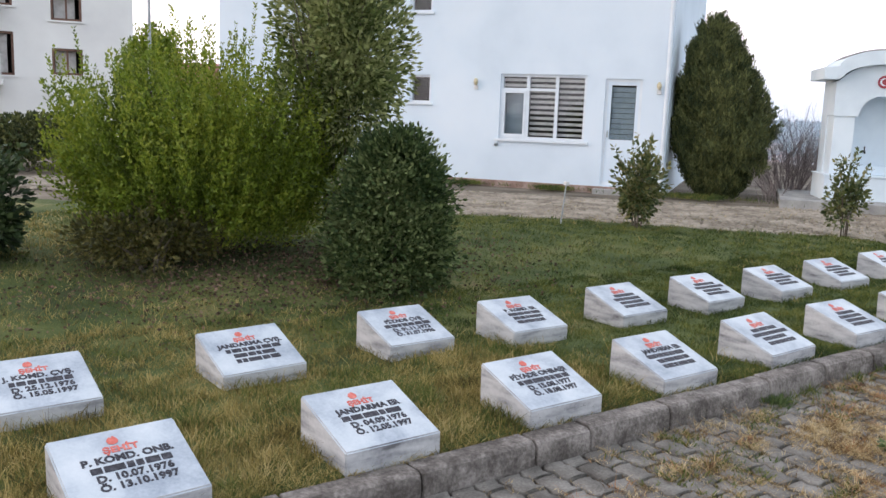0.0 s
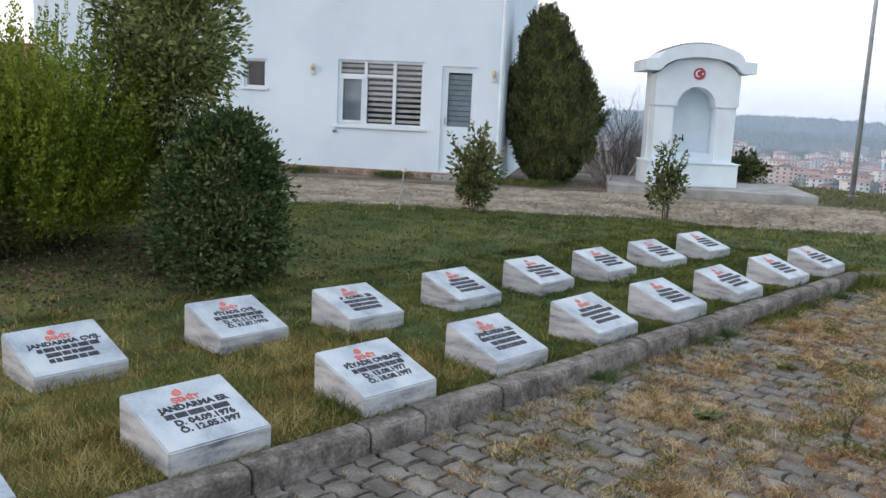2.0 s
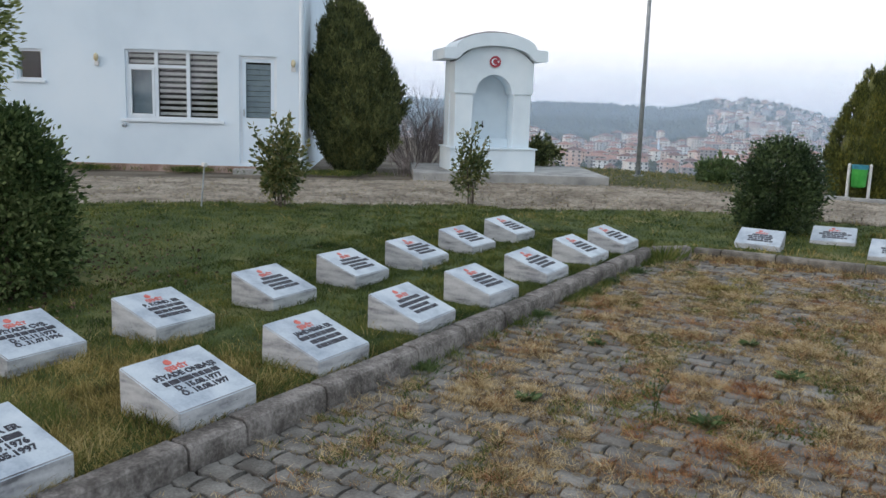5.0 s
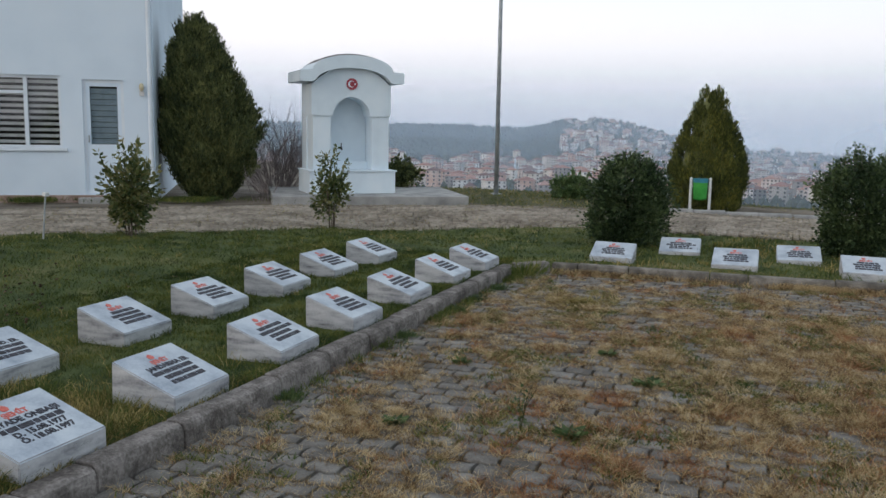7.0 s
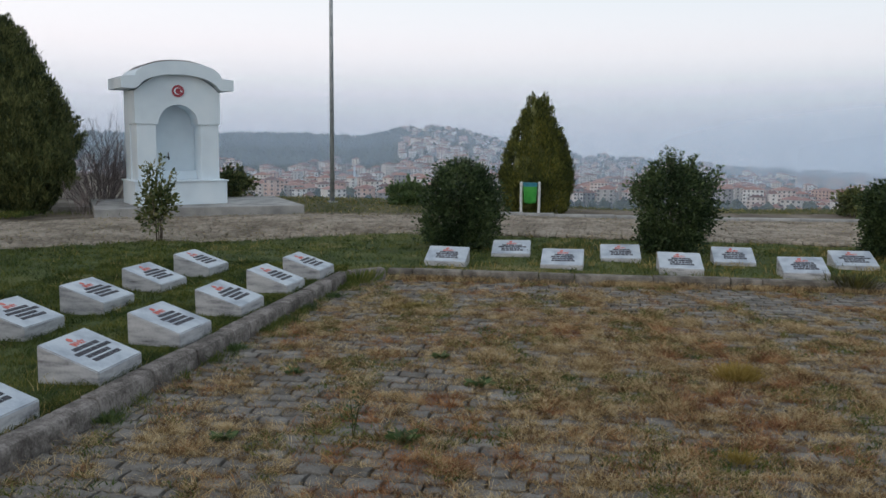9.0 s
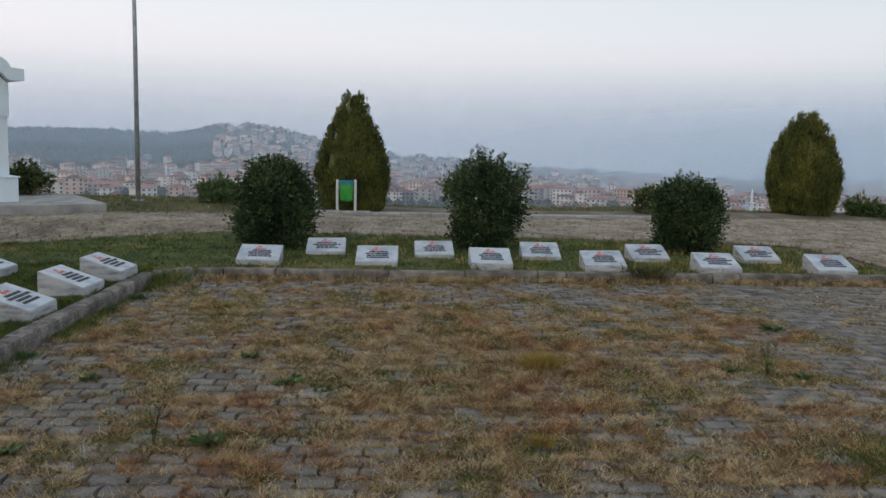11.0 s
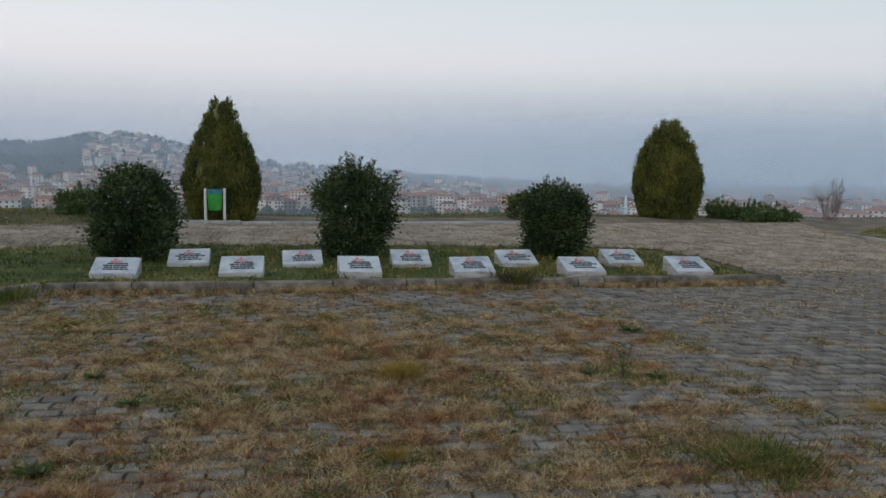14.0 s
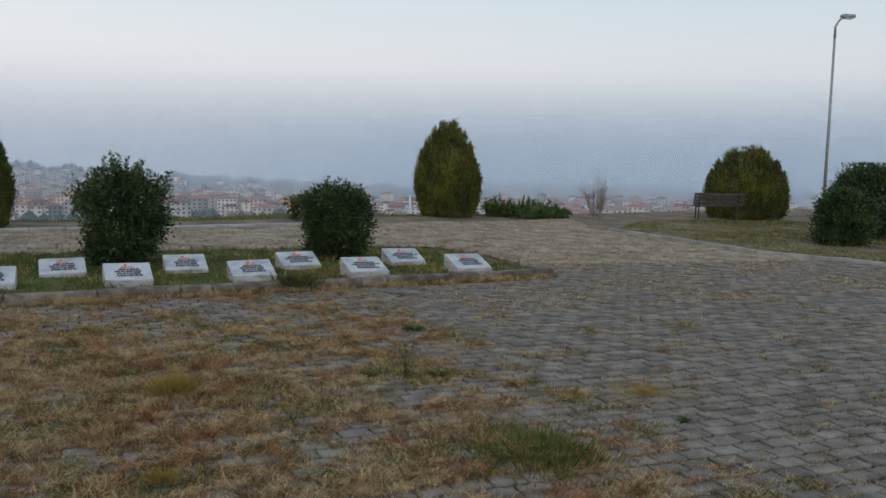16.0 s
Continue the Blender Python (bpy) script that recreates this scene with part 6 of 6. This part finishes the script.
for wx, wy, wr in ((5.07, 1.11, 0.10), (6.30, 0.85, 0.10), (4.86, 2.16, 0.08), (6.33, 2.27, 0.07), (7.03, 1.27, 0.08), (6.69, -3.0, 0.08), (8.42, -3.44, 0.11), (8.02, -0.9, 0.07), (6.85, -2.5, 0.06), (5.08, -4.1, 0.05)):
    n = 46
    t = thing("green_weed", pose(wx, wy, 0), "small green rosette weed in a paving joint", "weed", "rosette weeds on the paving")
    a = rng.uniform(0, 2 * math.pi, n)
    P = np.stack([np.cos(a) * wr * 0.35 * rng.uniform(0, 1, n), np.sin(a) * wr * 0.35 * rng.uniform(0, 1, n), np.full(n, 0.0)], -1)
    D = np.stack([np.cos(a), np.sin(a), rng.uniform(0.15, 0.8, n)], -1)
    part("leaves", leaf_mesh("leaves", P, D, wr * 0.9, 0.24, M_WEED), M_WEED, t)["kind"] = "stuff"
for wx, wy in ((5.0, 3.0), (6.9, 3.0), (8.1, 2.98), (8.7, 2.98), (9.4, 2.95)):
    tuft("kerb_weed", wx, wy, 0.0, 0.12, 0.06, 240, M_WEED, "green weeds growing against the kerb")


def tall_weed(x, y, h):
    t = thing("tall_weed", pose(x, y, 0), "thin tall dry-stemmed weed on the paving", "weed")
    for k in range(5):
        a = rng.uniform(0, 6.28)
        part("stalk", tube([(0, 0, -0.01), (0.03 * math.cos(a), 0.03 * math.sin(a), h * 0.5), (0.09 * math.cos(a), 0.09 * math.sin(a), h * rng.uniform(0.8, 1.05))], [0.003, 0.0025, 0.0015], 4), M_OLIVE, t)
    n = 90
    P = rng.normal(size=(n, 3)) * 0.035
    P[:, 2] = rng.uniform(0.04, h, n)
    part("leaves", leaf_mesh("leaves", P, rng.normal(size=(n, 3)) + np.array([0, 0, 0.5]), 0.028, 0.2, M_WEED), M_WEED, t)["kind"] = "stuff"


tall_weed(5.05, 1.42, 0.30)
tall_weed(6.75, -2.75, 0.26)


def litter():
    n = 5200
    x, y = rng.normal(size=n) * 1.35 + 3.6, rng.normal(size=n) * 0.75 + 7.35
    ok = inside(x, y, LAWN) > 0.1
    x, y = x[ok], y[ok]
    P = np.stack([x, y, lawn_top(x, y) + rng.uniform(0.005, 0.03, len(x))], -1)
    D = rng.normal(size=(len(x), 3)) * np.array([1, 1, 0.25])
    tagged(part("leaf_litter", leaf_mesh("leaf_litter", P, D, 0.038, 0.3, M_LITTER), M_LITTER), "brown fallen leaves and chips under the shrubs", "leaf litter", kind="stuff")


litter()


# ---- road of rough stones ----


def road():
    X, Y = np.meshgrid(np.arange(2, 22.5, 0.108), np.arange(-13.4, 19, 0.094))
    X = X + (np.arange(X.shape[0]) % 2)[:, None] * 0.054
    x, y = X.ravel() + rng.normal(size=X.size) * 0.024, Y.ravel() + rng.normal(size=X.size) * 0.022
    ok = inside(x, y, ROAD) > 0.03
    x, y = x[ok], y[ok]
    n = len(x)
    z = level(x, y) + 0.002 + rng.normal(size=n) * 0.0018
    a = np.arange(7) * 2 * math.pi / 7
    V = np.zeros((n, 15, 3))
    wob = rng.uniform(0.85, 1.12, (n, 7))
    sx, sy = rng.uniform(0.046, 0.068, (n, 1)), rng.uniform(0.040, 0.060, (n, 1))
    ca, sa = np.cos(a)[None], np.sin(a)[None]
    V[:, 0:7] = np.stack([x[:, None] + ca * sx * wob, y[:, None] + sa * sy * wob, np.repeat(z[:, None] - 0.035, 7, 1)], -1)
    V[:, 7:14] = np.stack([x[:, None] + ca * sx * wob * 0.9, y[:, None] + sa * sy * wob * 0.9, np.repeat(z[:, None] + 0.004, 7, 1)], -1)
    V[:, 14] = np.stack([x, y, z + 0.006], -1)
    b = np.arange(n)[:, None] * 15
    F = []
    for k in range(7):
        j = (k + 1) % 7
        F += [b + np.array([f]) for f in ((k, j, 7 + j), (k, 7 + j, 7 + k), (7 + k, 7 + j, 14))]
    gx, gy = scatter(ROAD, 150000, 4, 22, -13, 17, 0.0)
    edge = np.exp(-inside(gx, gy, ROAD) / 0.35)
    keep = wave(gx, gy, 0.8, 4.0) * 0.5 + wave(gx, gy, 0.22, 1.0) * 0.5 + 0.8 * edge + 0.3 * step(-2.0, -5.0, gy) + rng.normal(size=len(gx)) * 0.3 > 0.42
    gx, gy = gx[keep], gy[keep]
    dry = rng.uniform(0, 1, len(gx)) < 0.65
    for m, nm, material, lab in ((dry, "road_dry_grass", M_LAWN_STRAW, "dry grass between the stones of the road"), (~dry, "road_green_grass", M_GRASS, "short green grass between the stones of the road")):
        q = int(m.sum())
        blades(nm, gx[m], gy[m], level(gx[m], gy[m]), rng.uniform(0.012, 0.05, q), rng.uniform(0.006, 0.012, q), rng.uniform(0.3, 1.8, q), material, lab)
    tagged(part("road_stones", indexed_mesh("road_stones", V.reshape(-1, 3), np.concatenate(F), M_COBBLE), M_COBBLE), "pale rough stones of the cobbled road", "road", kind="stuff")


road()


# ---- kerbs ----
def kerb_mesh(length, material):
    bm = prism([(0, -0.12), (0.14, -0.12), (0.14, 0.14), (0.035, 0.14), (0.01, 0.125), (0, 0.09)], length - 0.012)
    bmesh.ops.transform(bm, matrix=Matrix.Rotation(radians(-90), 4, "Z") @ Matrix.Scale(-1, 4, (1, 0, 0)), verts=bm.verts)
    bmesh.ops.recalc_face_normals(bm, faces=bm.faces[:])
    bmesh.ops.bevel(bm, geom=[e for e in bm.edges if e.calc_length() < 0.3], offset=0.006, segments=1, affect="EDGES")
    me = bpy.data.meshes.new("kerb_stone")
    bm.to_mesh(me)
    bm.free()
    me.materials.append(material)
    lo = min(v.co.x for v in me.vertices)
    ylo = min(v.co.y for v in me.vertices)
    for v in me.vertices:
        v.co.x -= lo
        v.co.y -= ylo
    return me


KERB_MESH = {}


def kerb_run(name, joints, at, label, chipped=0.004, material=M_KERB):
    """Kerb stones between the joints; at() gives the pose of a place along the run: x on along it, the paving side at y = 0."""
    k = tagged(new(name), label, "kerb", kind="structure")
    for a, b in zip(joints, joints[1:]):
        ln = round(b - a, 2)
        key = (ln, material.name)
        if key not in KERB_MESH:
            KERB_MESH[key] = kerb_mesh(ln, material)
        part("kerb_stone", KERB_MESH[key], material, k, m=at(a) @ pose(0, random.uniform(-chipped, chipped), random.uniform(-0.006, 0.006), random.uniform(-1, 1), random.uniform(-0.5, 0.5), random.uniform(-0.4, 0.4)))


north = [-2.48 + 0.67 * k for k in range(7)] + [2.22, 2.95, 3.35, 4.02, 4.36, 5.03, 5.70, 6.36, 7.03, 7.37, 8.04, 8.71, 9.05, 9.72, 10.39]
kerb_run("kerb_north", north, lambda s: pose(s, 3.06, 0), "weathered grey concrete kerb along the front row of stones")
east = [0, 0.33, 0.96, 1.92, 2.36, 3.31, 4.23, 4.60, 5.55, 6.50, 6.86, 7.80, 8.22, 8.60, 9.46]
kerb_run("kerb_east", east, lambda s: pose(10.83 + 0.0575 * s, 2.70 - 0.9983 * s, -0.022, 0, 0, -86.7), "weathered pale concrete kerb along the far row of stones", material=M_KERB_PALE)
kerb_run("kerb_corner", [0, 0.50], lambda s: pose(10.47, 3.05, -0.006, 0, 0, -44), "grey kerb stone across the corner")


def along(p, q):
    a = math.degrees(math.atan2(q[1] - p[1], q[0] - p[0]))
    return lambda s: pose(p[0] + math.cos(radians(a)) * s, p[1] + math.sin(radians(a)) * s, float(level(p[0] + math.cos(radians(a)) * s, p[1] + math.sin(radians(a)) * s)) - 0.085, 0, 0, a)


def line_kerb(name, p, q, label):
    n = max(1, round(math.dist(p, q) / 0.67))
    ln = round(math.dist(p, q) / n, 2)
    kerb_run(name, [k * ln for k in range(n + 1)], along(p, q), label, material=M_CONC)


line_kerb("kerb_bench_lawn", (10.4, -13.3), (12.0, -12.85), "pale kerb edging the far lawn")
line_kerb("kerb_bench_lawn_2", (12.0, -12.85), (13.3, -12.3), "pale kerb edging the far lawn")
line_kerb("kerb_bench_lawn_3", (13.3, -12.3), (18.3, -12.35), "pale kerb edging the far lawn")
line_kerb("kerb_rim_2", (18.2, 2.3), (18.6, -0.2), "low grey kerb along the rim verge")
line_kerb("kerb_rim_3", (18.6, -0.2), (19.3, -5.2), "low grey kerb along the rim verge")

# ---- interlocking pavers ----
PL, PD = 0.21, 0.15


def paver_outline(g):
    """A zigzag block: toothed long sides and kinked ends that lock into their neighbours."""
    t, k = 0.010, 0.008
    xs, tooth = [-PL / 2, -PL / 4, 0, PL / 4, PL / 2], [-t, t, -t, t, -t]
    lower = [(x, -PD / 2 + w + g) for x, w in zip(xs, tooth)]
    upper = [(x, PD / 2 + w - g) for x, w in zip(xs, tooth)]
    lower[0], lower[-1], upper[0], upper[-1] = (-PL / 2 + g, lower[0][1]), (PL / 2 - g, lower[-1][1]), (-PL / 2 + g, upper[0][1]), (PL / 2 - g, upper[-1][1])
    return lower + [(PL / 2 + k - g, -t)] + upper[::-1] + [(-PL / 2 + k + g, -t)]


def paver_arrays():
    o, i = ([(-b, a) for a, b in paver_outline(g)] for g in (0.0100, 0.0120))
    V = [(x, y, -0.045) for x, y in o] + [(x, y, -0.004) for x, y in o] + [(x, y, 0.0) for x, y in i]
    n, F = len(o), []
    for k in range(n):
        j = (k + 1) % n
        F += [(k, j, n + j), (k, n + j, n + k), (n + k, n + j, 2 * n + j), (n + k, 2 * n + j, 2 * n + k)]
    b = 2 * n
    for k in range(4):
        F += [(b + k, b + k + 1, b + 9 - k), (b + k, b + 9 - k, b + 10 - k)]
    F += [(b + 4, b + 5, b + 6), (b + 10, b + 11, b + 0)]
    return np.array(V), np.array(F)


def paving():
    V, F = paver_arrays()
    X, Y = np.meshgrid(np.arange(-2.965, 22.2, PD), np.arange(2.95, -15.8, -PL))
    Y = Y + (np.arange(X.shape[1]) % 2)[None] * PL / 2
    x, y = X.ravel(), Y.ravel()
    ok = inside(x, y, PAVED) > -0.04
    x, y = x[ok], y[ok]
    n = len(x)
    z = level(x, y) + rng.normal(size=n) * 0.0035 + 0.006 * wave(x, y, 0.9, 3)
    tx, ty = rng.normal(size=n) * 0.018, rng.normal(size=n) * 0.018
    front = (x > 3.2) & (x < 5.3) & (y > -2.0) & (y < 2.95)
    front &= np.cumsum(front) <= 300
    r = ~front
    W = V[None] + np.stack([x[r], y[r], z[r]], -1)[:, None]
    W[:, :, 2] += V[None, :, 0] * tx[r][:, None] + V[None, :, 1] * ty[r][:, None]
    T = F[None] + (np.arange(int(r.sum())) * len(V))[:, None, None]
    base = tagged(part("paving", indexed_mesh("paving", W.reshape(-1, 3), T.reshape(-1, 3), M_PAVER), M_PAVER), "grey interlocking concrete pavers with weeds in the joints", "paving", kind="structure")
    me = indexed_mesh("paver", V, F, M_PAVER_ONE)
    for px, py, pz, a, b in zip(x[front], y[front], z[front], tx[front], ty[front]):
        part("paver", me, M_PAVER_ONE, base, m=pose(float(px), float(py), float(pz), math.degrees(b), -math.degrees(a), 0))


paving()
